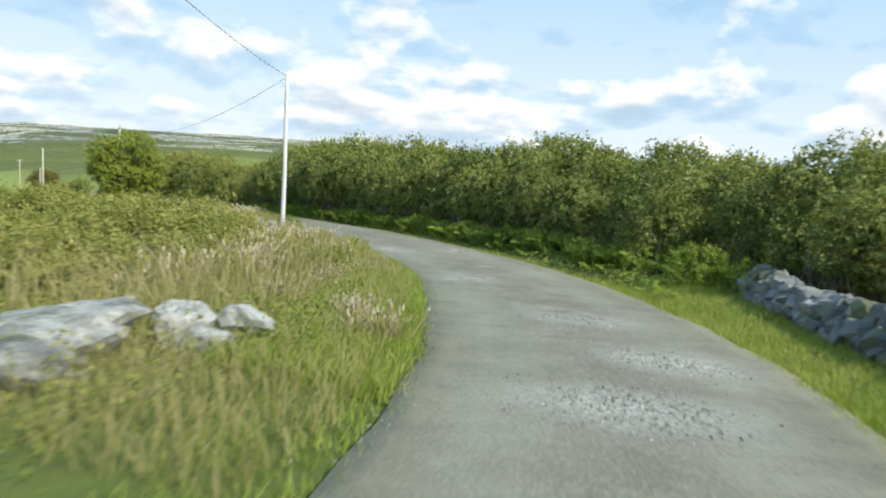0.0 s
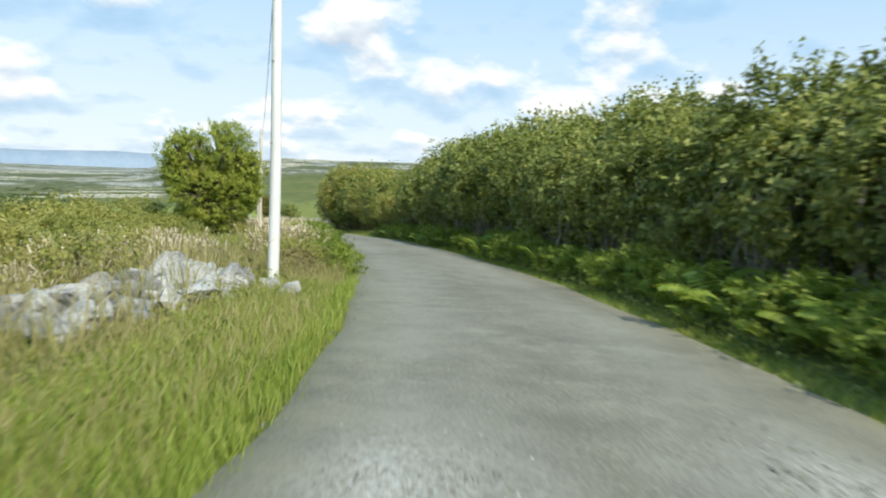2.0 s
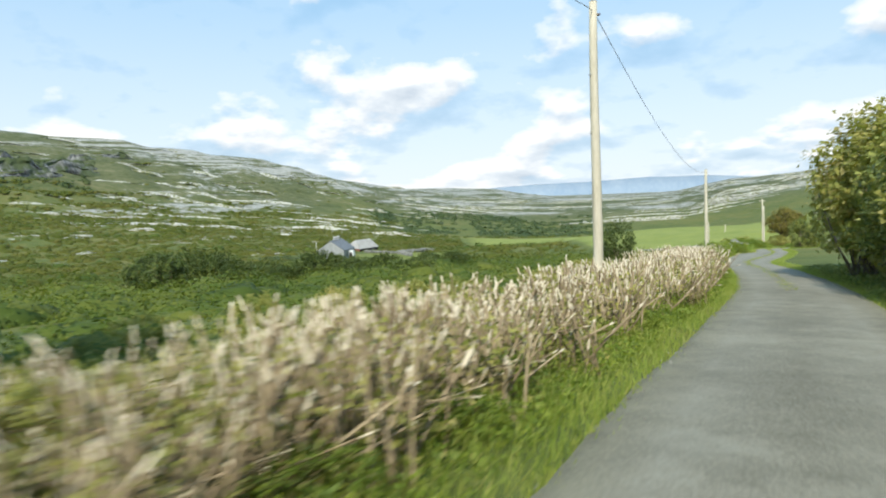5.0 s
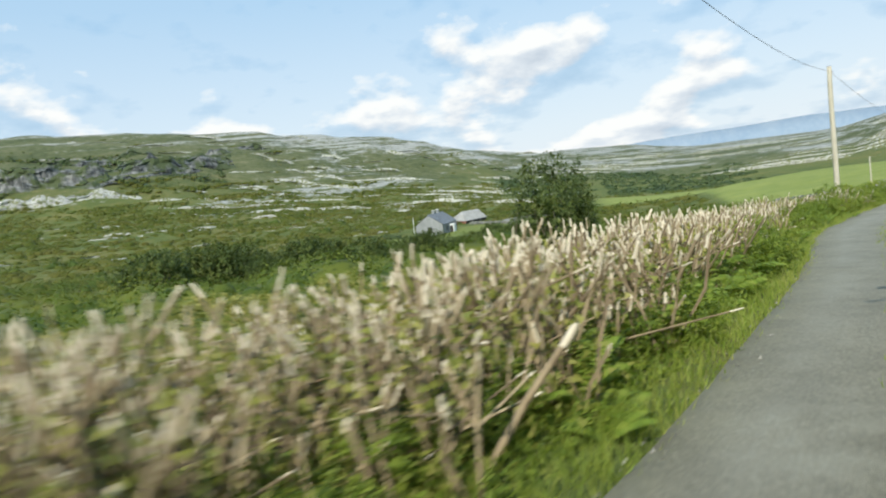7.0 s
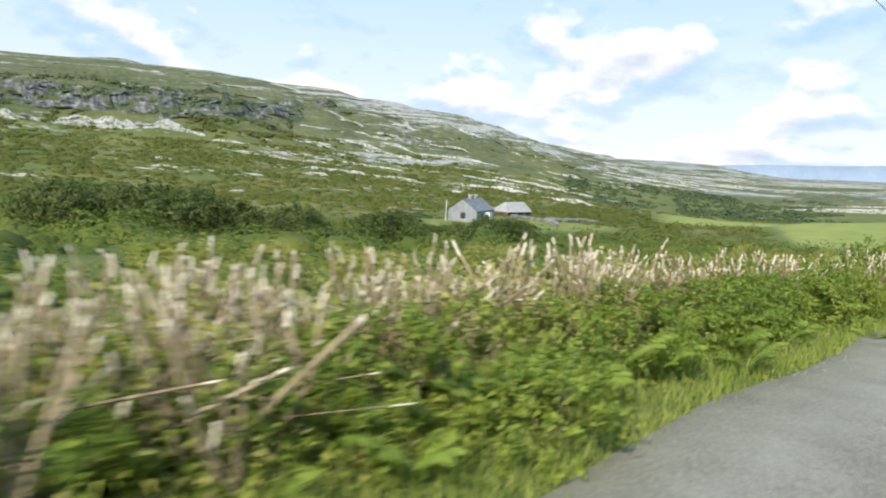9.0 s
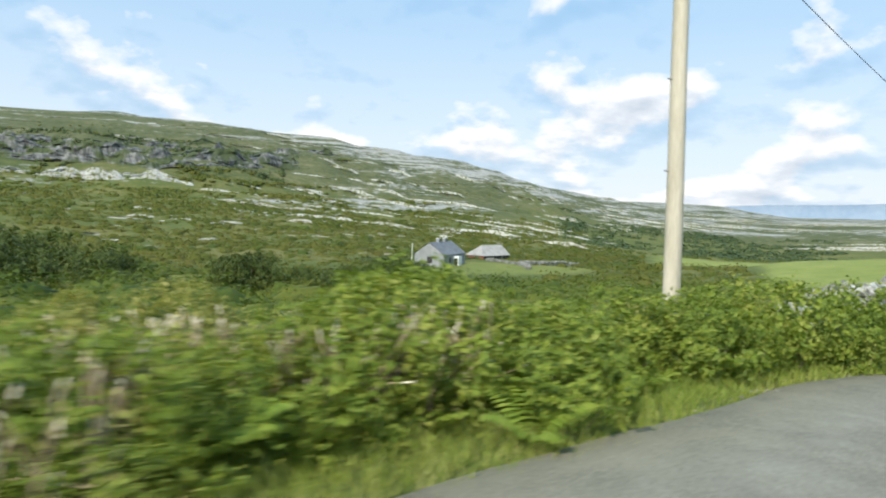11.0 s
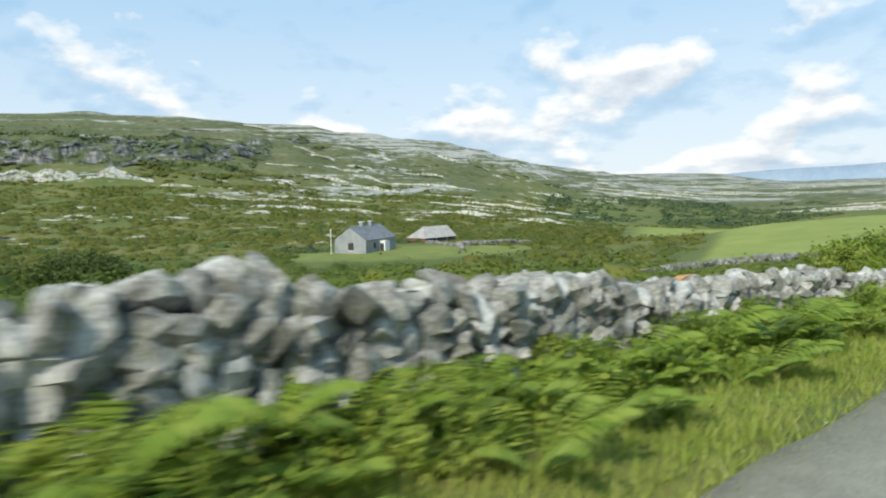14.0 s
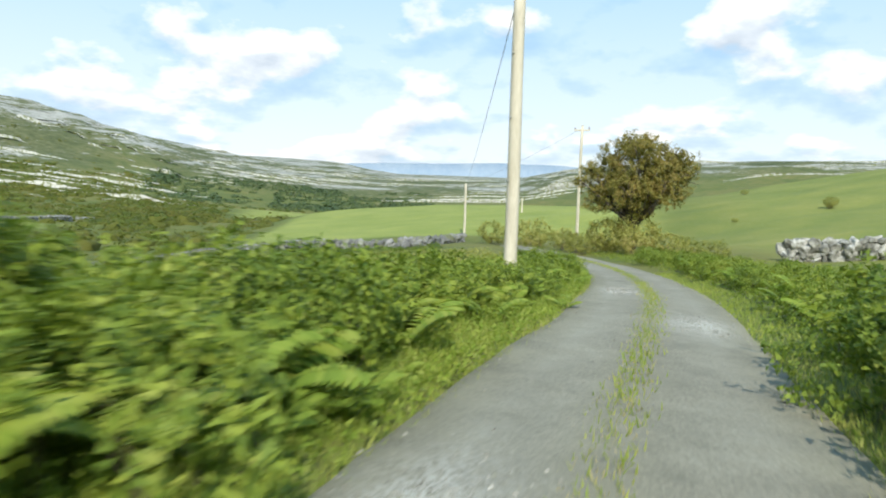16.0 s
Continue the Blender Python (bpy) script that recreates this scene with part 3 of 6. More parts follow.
def gather(pieces):
    """Joins (verts, faces) pieces with four-cornered faces."""
    vs, fs, n = [], [], 0
    for v, f in pieces:
        vs.append(v)
        fs.append(np.asarray(f) + n)
        n += len(v)
    v, f = np.concatenate(vs), np.concatenate(fs)
    tri = f[:, 2] == f[:, 3]
    return v, [f[~tri], f[tri][:, :3]]


def leaf_cards(rng, pts, length, width, outward=None, spread=1.0, droop=0.0):
    """Pointed leaves: one three-cornered blade each, facing anyhow but mostly outward."""
    n = len(pts)
    d = rng.normal(size=(n, 3)) * spread
    if outward is not None:
        d = d + outward
    d[:, 2] += 0.35
    d /= np.linalg.norm(d, axis=1)[:, None] + 1e-9
    a = np.cross(d, rng.normal(size=(n, 3)))
    a /= np.linalg.norm(a, axis=1)[:, None] + 1e-9
    a[:, 2] -= droop
    b = np.cross(d, a)
    L = length * rng.uniform(0.6, 1.3, n)[:, None]
    W = width * rng.uniform(0.6, 1.3, n)[:, None]
    v = np.stack([pts - a * L * 0.4 + b * W * 0.55, pts - a * L * 0.4 - b * W * 0.55, pts + a * L * 0.6], 1).reshape(-1, 3)
    k = np.arange(n * 3).reshape(n, 3)
    return v, np.concatenate([k, k[:, 2:]], 1)


def lumps(rng, n):
    """A lumpy roundness: a function of direction, about 1."""
    c = rng.normal(size=(n, 3))
    c /= np.linalg.norm(c, axis=1)[:, None]
    h = rng.uniform(0.12, 0.34, n)
    return lambda u: 0.86 + (np.exp(-(1 - u @ c.T) * 9) * h).sum(1)


def sprays(rng, shape, radii, centre, n_leaf, leaf, inner=0.2, per=22, floor=0.03):
    """Leaves in sprays along short twigs that reach up and out of a lumpy body, with gaps between them."""
    n = max(4, n_leaf // per)
    u = rng.normal(size=(n, 3))
    u /= np.linalg.norm(u, axis=1)[:, None]
    r = shape(u) * (0.45 + 0.5 * rng.uniform(0, 1, n) ** inner)
    foot = u * r[:, None] * radii + centre
    way = u * 0.9 + rng.normal(size=(n, 3)) * 0.45 + np.array([0, 0, 0.55])
    way /= np.linalg.norm(way, axis=1)[:, None]
    long = rng.uniform(0.10, 0.30, n) * radii.mean() + leaf
    along = rng.uniform(0, 1, (n, per, 1))
    p = foot[:, None] + way[:, None] * along * long[:, None, None] + rng.normal(size=(n, per, 3)) * leaf * (0.85 - 0.45 * along)
    out = np.repeat(u * 0.5 + way * 0.3 + np.array([0, 0, 0.3]), per, 0)
    p = p.reshape(-1, 3)
    ok = p[:, 2] > floor
    return leaf_cards(rng, p[ok], leaf, leaf * 0.62, out[ok], 0.55)


def bush_meshes(seed, rx, ry, top, n_leaf, leaf, mat, twig_mat, base=0.0, n_twig=26, inner=0.18, sprigs=10, lump=14, lean=0.22):
    """Foliage and stems of one bush, standing at its origin."""
    rng = np.random.default_rng(seed)
    shape = lumps(rng, lump)
    half_h = (top - base) / 2
    fv0 = sprays(rng, shape, np.array([rx, ry, half_h]) * 0.92, np.array([0, 0, base + half_h]), n_leaf, leaf, inner)
    pieces = [fv0]
    for _ in range(sprigs):                                        # shoots that stand out of the top
        a = rng.normal(size=3)
        a[2] = abs(a[2]) + 0.9
        a /= np.linalg.norm(a)
        foot = a * shape(a[None])[0] * np.array([rx, ry, half_h]) * 0.88 + np.array([0, 0, base + half_h])
        tip = foot + np.array([rng.normal() * 0.12, rng.normal() * 0.12, rng.uniform(0.15, 0.5)]) * max(top, 1.0) * 0.42
        k = max(8, n_leaf // 350)
        q = foot + (tip - foot) * rng.uniform(0, 1, (k, 1)) + rng.normal(size=(k, 3)) * leaf * 0.5
        pieces.append(leaf_cards(rng, q, leaf * 0.9, leaf * 0.5, spread=1.0))
    fv, ff = gather(pieces)
    foliage = mesh_of("foliage", fv, ff, mat)
    stems = []
    for _ in range(n_twig):
        f = np.array([rng.uniform(-0.55, 0.55) * rx, rng.uniform(-0.55, 0.55) * ry, -0.05])
        a = rng.normal(size=3) * np.array([lean, lean, 0.1])
        a[2] = 1.0
        tip = f + a * top * rng.uniform(0.4, 0.72)
        mid = (f + tip) / 2 + rng.normal(size=3) * 0.08 * top
        w = 0.007 * top * rng.uniform(0.5, 1.3)
        stems.append(tube([f, mid, tip], [w, w * 0.8, w * 0.35], 5, False))
    sv, sf = gather(stems)
    return foliage, mesh_of("brushwood", sv, sf, twig_mat)


def make_bush(name, meshes, label, category, group):
    ob = new(name)
    part("foliage", meshes[0], ob)
    part("brushwood", meshes[1], ob, "", None, "stuff")
    return tagged(ob, label, category, group)


def set_out(kinds, places, rng, group_turn=True):
    """Puts the first of each kind, then copies, at places (x, y, z, size)."""
    used = set()
    for x, y, z, size in places:
        k = int(rng.integers(len(kinds)))
        m = pose(x, y, z, 0, 0, float(rng.uniform(0, 360))) @ Matrix.Diagonal((size, size, size * float(rng.uniform(0.9, 1.12)), 1))
        if k in used:
            c = copy_thing(kinds[k], m)
            c.matrix_basis = m
        else:
            kinds[k].matrix_basis = m
            used.add(k)
    for k, ob in enumerate(kinds):
        if k not in used and len(places):
            x, y, z, size = places[k % len(places)]
            ob.matrix_basis = pose(x + 0.3, y + 0.3, z, 0, 0, 40 * k) @ Matrix.Diagonal((size, size, size, 1))


def ground_z(x, y):
    return float(height(np.array([x]), np.array([y]))[0])


# ---- the ground: one sheet to the horizon ----
def spread_axis(a, b, pitch, reach):
    out, g = [], pitch
    v = 0.0
    while v < reach:
        g = max(pitch, v * 0.06)
        v += g
        out.append(v)
    out = np.array(out)
    return np.concatenate([a - out[::-1], np.arange(a, b + 0.01, pitch), b + out])


def sown(r, az):
    """1 inside the sown field, by distance and bearing from the middle of the lane."""
    edge = np.interp(r, [100, 305, 318, 425], [51.3, 54.5, 60, 60])
    return step(103, 106, r) * (1 - step(408, 420, r)) * step(29, 32, az) * (1 - step(-0.2, 0.2, az - edge))


def build_ground():
    xs, ys = spread_axis(-130, 30, 1.0, 4700), spread_axis(-45, 195, 1.0, 4700)
    X, Y = np.meshgrid(xs, ys, indexing="ij")
    Z = height(X, Y)
    nx, ny = X.shape
    i, j = np.meshgrid(np.arange(nx - 1), np.arange(ny - 1), indexing="ij")
    k = i * ny + j
    me = mesh_of("ground", np.stack([X, Y, Z], -1).reshape(-1, 3), np.stack([k, k + ny, k + ny + 1, k + 1], -1).reshape(-1, 4), EARTH, True)
    dx, dy = X - MID[0], Y - MID[1]
    r, az = np.hypot(dx, dy), np.degrees(np.arctan2(-dx, dy))
    # bare rock on the hill, its foot and the plateaus
    hill = step(66, 74, az) * (1 - step(118, 135, az))
    rock = hill * (0.30 * step(300, 420, r) + 0.16 * step(640, 850, r) + 0.14 * (1 - step(80, 92, az)) * step(360, 460, r))
    rock = rock + (1 - hill) * (0.46 * step(560, 760, r) * step(-30, 0, az) + 0.10 * step(900, 1500, r))
    rock = rock + 0.12 * bumps(X, Y, 120, 61) * step(300, 400, r)
    # the sown field beyond the cottage, the pasture right of the lane's end and the cottage's lawn
    s, d, _ = nearest(X, Y)
    field = sown(r, az)
    pasture = step(9, 15, -d) * step(150, 165, s) * (1 - step(24, 34, az)) * step(-40, -10, az) * (1 - step(230, 300, r))
    lawn = (1 - step(14, 22, np.hypot(X + 212, (Y - 141) * 0.6)))
    upland = np.maximum(hill * step(430, 640, r), (1 - hill) * step(520, 800, r) * step(-40, 0, az))
    for name, v in (("upland", upland), ("rock", rock), ("field", np.clip(field + pasture * 0.55 + lawn * 0.5, 0, 1))):
        at = me.attributes.new(name, "FLOAT", "POINT")
        at.data.foreach_set("value", v.astype(np.float32).ravel())
    return tagged(new("ground", me), "rough green grassland with bare grey limestone on the hill", "ground", "", "structure")


# patches of loose chippings: distance along, to the left, and their reach along and across
CHIPS = ((4.8, -0.1, 0.55, 0.6), (6.6, -0.8, 0.45, 0.6), (13.8, 0.6, 0.6, 0.4), (21.0, 1.0, 0.7, 0.4), (21.0, -1.1, 0.7, 0.45), (9.0, -0.3, 0.5, 0.4), (152.5, 0.75, 0.9, 0.35), (160.5, -0.7, 1.0, 0.4), (166.0, 0.6, 0.9, 0.35))


def build_road():
    s = np.arange(-40, 206, 0.3)
    across = np.array([-1.06, -1.0, -0.86, -0.6, -0.3, 0, 0.3, 0.6, 0.86, 1.0, 1.06])
    S, A = np.meshgrid(s, across, indexing="ij")
    wob = 1 + 0.05 * bumps(S, np.sign(A) * 40, 1.6, 21) * (np.abs(A) > 0.8)
    d = A * half(S, A) * wob
    x, y, z = lane(S, d)
    z = z + 0.03 * (1 - A**2) + 0.02 + bumps(x, y, 1.4, 31) * 0.018 - 0.14 * (np.abs(A) > 1.02)
    n, m = S.shape
    i, j = np.meshgrid(np.arange(n - 1), np.arange(m - 1), indexing="ij")
    k = i * m + j
    me = mesh_of("road", np.stack([x, y, z], -1).reshape(-1, 3), np.stack([k, k + m, k + m + 1, k + 1], -1).reshape(-1, 4), ROAD_MAT, True)
    at = me.attributes.new("edge", "FLOAT", "POINT")
    strip = np.exp(-((A / 0.16) ** 2)) * step(60, 90, S)
    at.data.foreach_set("value", np.clip(step(0.72, 1.0, np.abs(A)) + 0.7 * strip, 0, 1).astype(np.float32).ravel())
    chips = 0 * S
    for cs, cd, rs, rd in CHIPS:
        chips = np.maximum(chips, np.exp(-((S - cs) / rs) ** 2 - ((d - cd) / rd) ** 2))
    at = me.attributes.new("track", "FLOAT", "POINT")
    at.data.foreach_set("value", np.exp(-(((np.abs(A) - 0.5) / 0.2) ** 2)).astype(np.float32).ravel())
    at = me.attributes.new("chips", "FLOAT", "POINT")
    at.data.foreach_set("value", chips.astype(np.float32).ravel())
    return tagged(new("road", me), "narrow worn grey tarmac lane with crumbling edges", "road", "", "structure")


build_ground()
build_road()


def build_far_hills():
    """The ridge on the horizon, with the blue of the haze put into its colour."""
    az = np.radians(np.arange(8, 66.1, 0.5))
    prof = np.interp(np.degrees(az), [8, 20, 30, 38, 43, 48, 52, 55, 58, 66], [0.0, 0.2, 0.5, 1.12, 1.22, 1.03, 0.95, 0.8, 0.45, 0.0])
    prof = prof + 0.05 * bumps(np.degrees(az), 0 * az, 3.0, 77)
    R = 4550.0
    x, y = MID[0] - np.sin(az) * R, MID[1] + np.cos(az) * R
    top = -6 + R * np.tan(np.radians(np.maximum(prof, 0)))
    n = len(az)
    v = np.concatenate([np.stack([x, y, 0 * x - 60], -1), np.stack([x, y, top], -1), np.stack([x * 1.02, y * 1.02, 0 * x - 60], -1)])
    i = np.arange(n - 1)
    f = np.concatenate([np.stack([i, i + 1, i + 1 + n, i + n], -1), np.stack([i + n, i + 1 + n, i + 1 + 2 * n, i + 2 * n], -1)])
    return tagged(new("backdrop", mesh_of("backdrop", v, f, HAZED_HILL, True)), "long mountain ridge far on the horizon, blue haze in its colour", "mountain", "", "structure")


build_far_hills()


# ---- utility poles and wires ----
def pole_meshes(tall, foot, head, mat):
    rng = np.random.default_rng(5)
    z = np.linspace(-0.3, tall, 9)
    pts = np.stack([0.012 * np.sin(z * 0.9), 0.01 * np.cos(z * 0.7), z], -1)
    v, f = tube(pts, np.linspace(foot, head, 9), 14)
    return mesh_of("shaft", *gather([(v, f)]), mat, True)


def utility_pole(x, y, top_z, foot=0.13, head=0.09, bar=False, turn=0.0, label="", lean=0.0, mat=POLE_WOOD):
    z = ground_z(x, y)
    tall = top_z - z
    ob = new("utility_pole")
    ob.matrix_basis = pose(x, y, z, 0, lean, turn)
    part("shaft", pole_meshes(tall, foot, head, mat), ob)
    # pole-top cap and wire holder
    part("pole_cap", bm_mesh("pole_cap", box_bm(-head * 0.8, -head * 0.8, tall - 0.005, head * 0.8, head * 0.8, tall + 0.03, 0.01), METAL), ob)
    ins = [tube([(0, head, tall - 0.28), (0, head + 0.06, tall - 0.28), (0, head + 0.13, tall - 0.26)], [0.02, 0.035, 0.02], 8)]
    part("insulator", mesh_of("insulator", *gather(ins), PORCELAIN, True), ob)
    for k in range(3):                                             # step bolts
        h = tall * (0.35 + 0.2 * k)
        part("bolt", mesh_of("bolt", *gather([tube([(0, -foot * 0.7, h), (0, -foot - 0.05, h)], [0.012, 0.012], 6)]), METAL), ob)
    if bar:
        part("crossarm", bm_mesh("crossarm", box_bm(-0.62, -0.05, tall - 0.42, 0.62, 0.05, tall - 0.30, 0.012), POLE_WOOD), ob)
        for dx in (-0.55, 0.55):
            part("insulator", mesh_of("insulator", *gather([tube([(dx, 0, tall - 0.30), (dx, 0, tall - 0.2), (dx, 0, tall - 0.12)], [0.03, 0.045, 0.03], 8)]), PORCELAIN, True), ob)
    tagged(ob, label or "tall weathered pale wooden utility pole on the grass verge", "utility pole", "poles along the lane")
    return Vector((x, y, top_z - 0.2))


def wire(a, b, sag):
    pts = []
    for i in range(25):
        u = i / 24
        p = a.lerp(b, u)
        pts.append((p.x, p.y, p.z - sag * 4 * u * (1 - u)))
    v, f = tube(pts, [0.009] * 25, 5)
    tagged(new("overhead_wire", mesh_of("overhead_wire", *gather([(v, f)]), WIRE, True)), "thin dark overhead wire slung between wooden poles", "wire", "wires along the lane")


POLE_TOPS = [
    utility_pole(-4.9, -16.0, 8.6),
    utility_pole(-5.95, 27.3, 4.4, 0.09, 0.065, label="slim pale grey utility pole at the lane's edge", mat=PALE_POLE),
    utility_pole(-26.8, 59.7, 2.9, 0.125, 0.09),
    utility_pole(-54.4, 97.8, 0.15, 0.14, 0.11, label="stout pale wooden utility pole standing in bracken"),
    utility_pole(-78.4, 140.0, -4.2, 0.135, 0.11, label="stout pale wooden utility pole among brambles"),
]
cross_top = utility_pole(-102.6, 174.3, -3.8, 0.13, 0.1, True, 20.0, "tall wooden utility pole with a crossarm")
stay_top = utility_pole(-116.2, 175.3, -8.6, 0.12, 0.1, label="short pale utility pole beside a field wall")
utility_pole(-131.0, 200.0, -10.5, 0.12, 0.1, label="short pale utility pole by the field")
utility_pole(-113.0, 196.0, -8.4, 0.12, 0.1, label="thin utility pole beyond the thorn tree")
for a, b in zip(POLE_TOPS[:-1], POLE_TOPS[1:]):
    wire(a, b, 1.15)
wire(POLE_TOPS[-1], stay_top, 0.3)
wire(stay_top, cross_top, 0.2)


# ---- stones ----
def stone_mesh(seed, mat):
    """One angular stone about a unit across: a cube with cut corners, pulled out of shape."""
    rng = np.random.default_rng(seed)
    bm = bmesh.new()
    bmesh.ops.create_cube(bm, size=1.0)
    bmesh.ops.bevel(bm, geom=list(bm.edges), offset=float(rng.uniform(0.17, 0.3)), segments=1, affect="EDGES")
    shear = Matrix(((1, rng.normal() * 0.2, rng.normal() * 0.2), (0, 1, rng.normal() * 0.2), (0, 0, 1)))
    for v in bm.verts:
        q = shear @ v.co
        v.co = q * 1.1 + Vector(rng.normal(size=3) * 0.075)
    return bm_mesh("stone", bm, mat)


STONES = [stone_mesh(100 + k, STONE) for k in range(14)]
PALE_STONES = [stone_mesh(160 + k, PALE_STONE) for k in range(6)]
# darker stones: the shade below the hedge is put into their colour
SHADED_STONES = [stone_mesh(180 + k, FIELD_STONE) for k in range(8)]
ORANGE = stone_mesh(131, ORANGE_STONE)


def joined(meshes_and_poses, name, mat):
    vs, quads, tris, n, seen = [], [], [], 0, {}
    for me, m in meshes_and_poses:
        if me.name not in seen:
            v = np.empty(len(me.vertices) * 3, np.float32)
            me.vertices.foreach_get("co", v)
            seen[me.name] = (v.reshape(-1, 3), np.array([p.vertices[:] for p in me.polygons if len(p.vertices) == 4]), np.array([p.vertices[:] for p in me.polygons if len(p.vertices) == 3]))
        v, q, t = seen[me.name]
        M = np.array(m)
        vs.append(v @ M[:3, :3].T + M[:3, 3])
        quads.append(q + n)
        tris.append(t + n)
        n += len(v)
    return mesh_of(name, np.concatenate(vs), [np.concatenate(quads), np.concatenate(tris)], mat)


def dry_stone_wall(rng, line, heights, size, parts_from, parts_to, label, group, thick=0.5, limit=300, orange=(), stones=STONES):
    """line: (s, d) stations along the lane. Stones within the stretch are parts of their own, the rest one part."""
    wall = new("dry_stone_wall")
    s_a, s_b = line[0][0], line[-1][0]
    made, rest = 0, []
    rows = max(1, round(max(heights[1]) / (size * 0.72)))
    for row in range(rows):
        s = s_a + rng.uniform(0, size)
        while s < s_b:
            w = size * rng.uniform(0.6, 1.6)
            top = float(np.interp(s, *heights)) * (0.86 + 0.3 * float(bumps(np.array([s]), np.array([0.0]), 3.5, 41)[0]))
            zz = (row + 0.45) * size * 0.72
            if zz < top + 0.1:
                for face in ((1, -1) if row < rows - 1 else (0,)):
                    d = np.interp(s, [q[0] for q in line], [q[1] for q in line]) + face * thick * 0.27 * (1.15 - row / rows * 0.5) + rng.normal() * 0.03
                    x, y, _ = lane(s, d)
                    x, y = float(x), float(y)
                    dims = (w * rng.uniform(0.9, 1.3), size * rng.uniform(0.9, 1.5) * (1.25 if face == 0 else 1.0), size * rng.uniform(0.7, 1.2) * (1.2 if face == 0 else 1.0))
                    m = pose(x, y, ground_z(x, y) + zz + rng.normal() * 0.02, rng.normal() * 30, rng.normal() * 30, heading(s) + 90 + rng.normal() * 30) @ Matrix.Diagonal((*dims, 1))
                    me = stones[int(rng.integers(len(stones)))]
                    if parts_from <= s <= parts_to and made < limit:
                        part("stone", me, wall, "", m)
                        made += 1
                    else:
                        rest.append((me, m))
            s += w * 0.93
    if rest:
        part("stone_fill", joined(rest, "stone_fill", stones[0].materials[0]), wall, "", None, "stuff")
    for s in orange:
        x, y, z = lane(s, 3.3)
        part("stone", ORANGE, wall, "flat orange-stained stone", pose(float(x), float(y), float(z) + 0.76, 3, -3, heading(s) + 80) @ Matrix.Diagonal((0.29, 0.22, 0.13, 1)))
    return tagged(wall, label, "stone wall", group)


def boulder(x, y, sx, sy, sz, seed, label, turn=0.0, sink=0.25, dip=0.0, cut=0.2):
    rng = np.random.default_rng(seed)
    bm = bmesh.new()
    bmesh.ops.create_icosphere(bm, subdivisions=3, radius=0.5)
    cuts = rng.normal(size=(20, 3))
    cuts /= np.linalg.norm(cuts, axis=1)[:, None]
    reach = rng.uniform(cut, cut + 0.2, 20)
    for v in bm.verts:
        p = np.array(v.co)
        for c, far in zip(cuts, reach):                            # flat broken faces
            over = p @ c - far
            if over > 0:
                p = p - c * over * 0.95
        crack = max(0.0, 1 - 7 * abs(noise.noise(Vector((p[0] * 3.2 + seed, p[1] * 3.2, p[2] * 1.6)))))
        v.co = Vector(p * (1 + 0.14 * noise.noise(Vector(p * 4 + seed)) + 0.08 * noise.noise(Vector(p * 11 + seed)) - 0.16 * crack))
    me = bm_mesh("boulder", bm, PALE_STONE)
    ob = new("boulder", me)
    ob.matrix_basis = pose(x, y, ground_z(x, y) + sz * (0.5 - sink), rng.normal() * 8, dip + rng.normal() * 8, turn) @ Matrix.Diagonal((sx, sy, sz, 1))
    return tagged(ob, label, "boulder", "boulders by the lane")


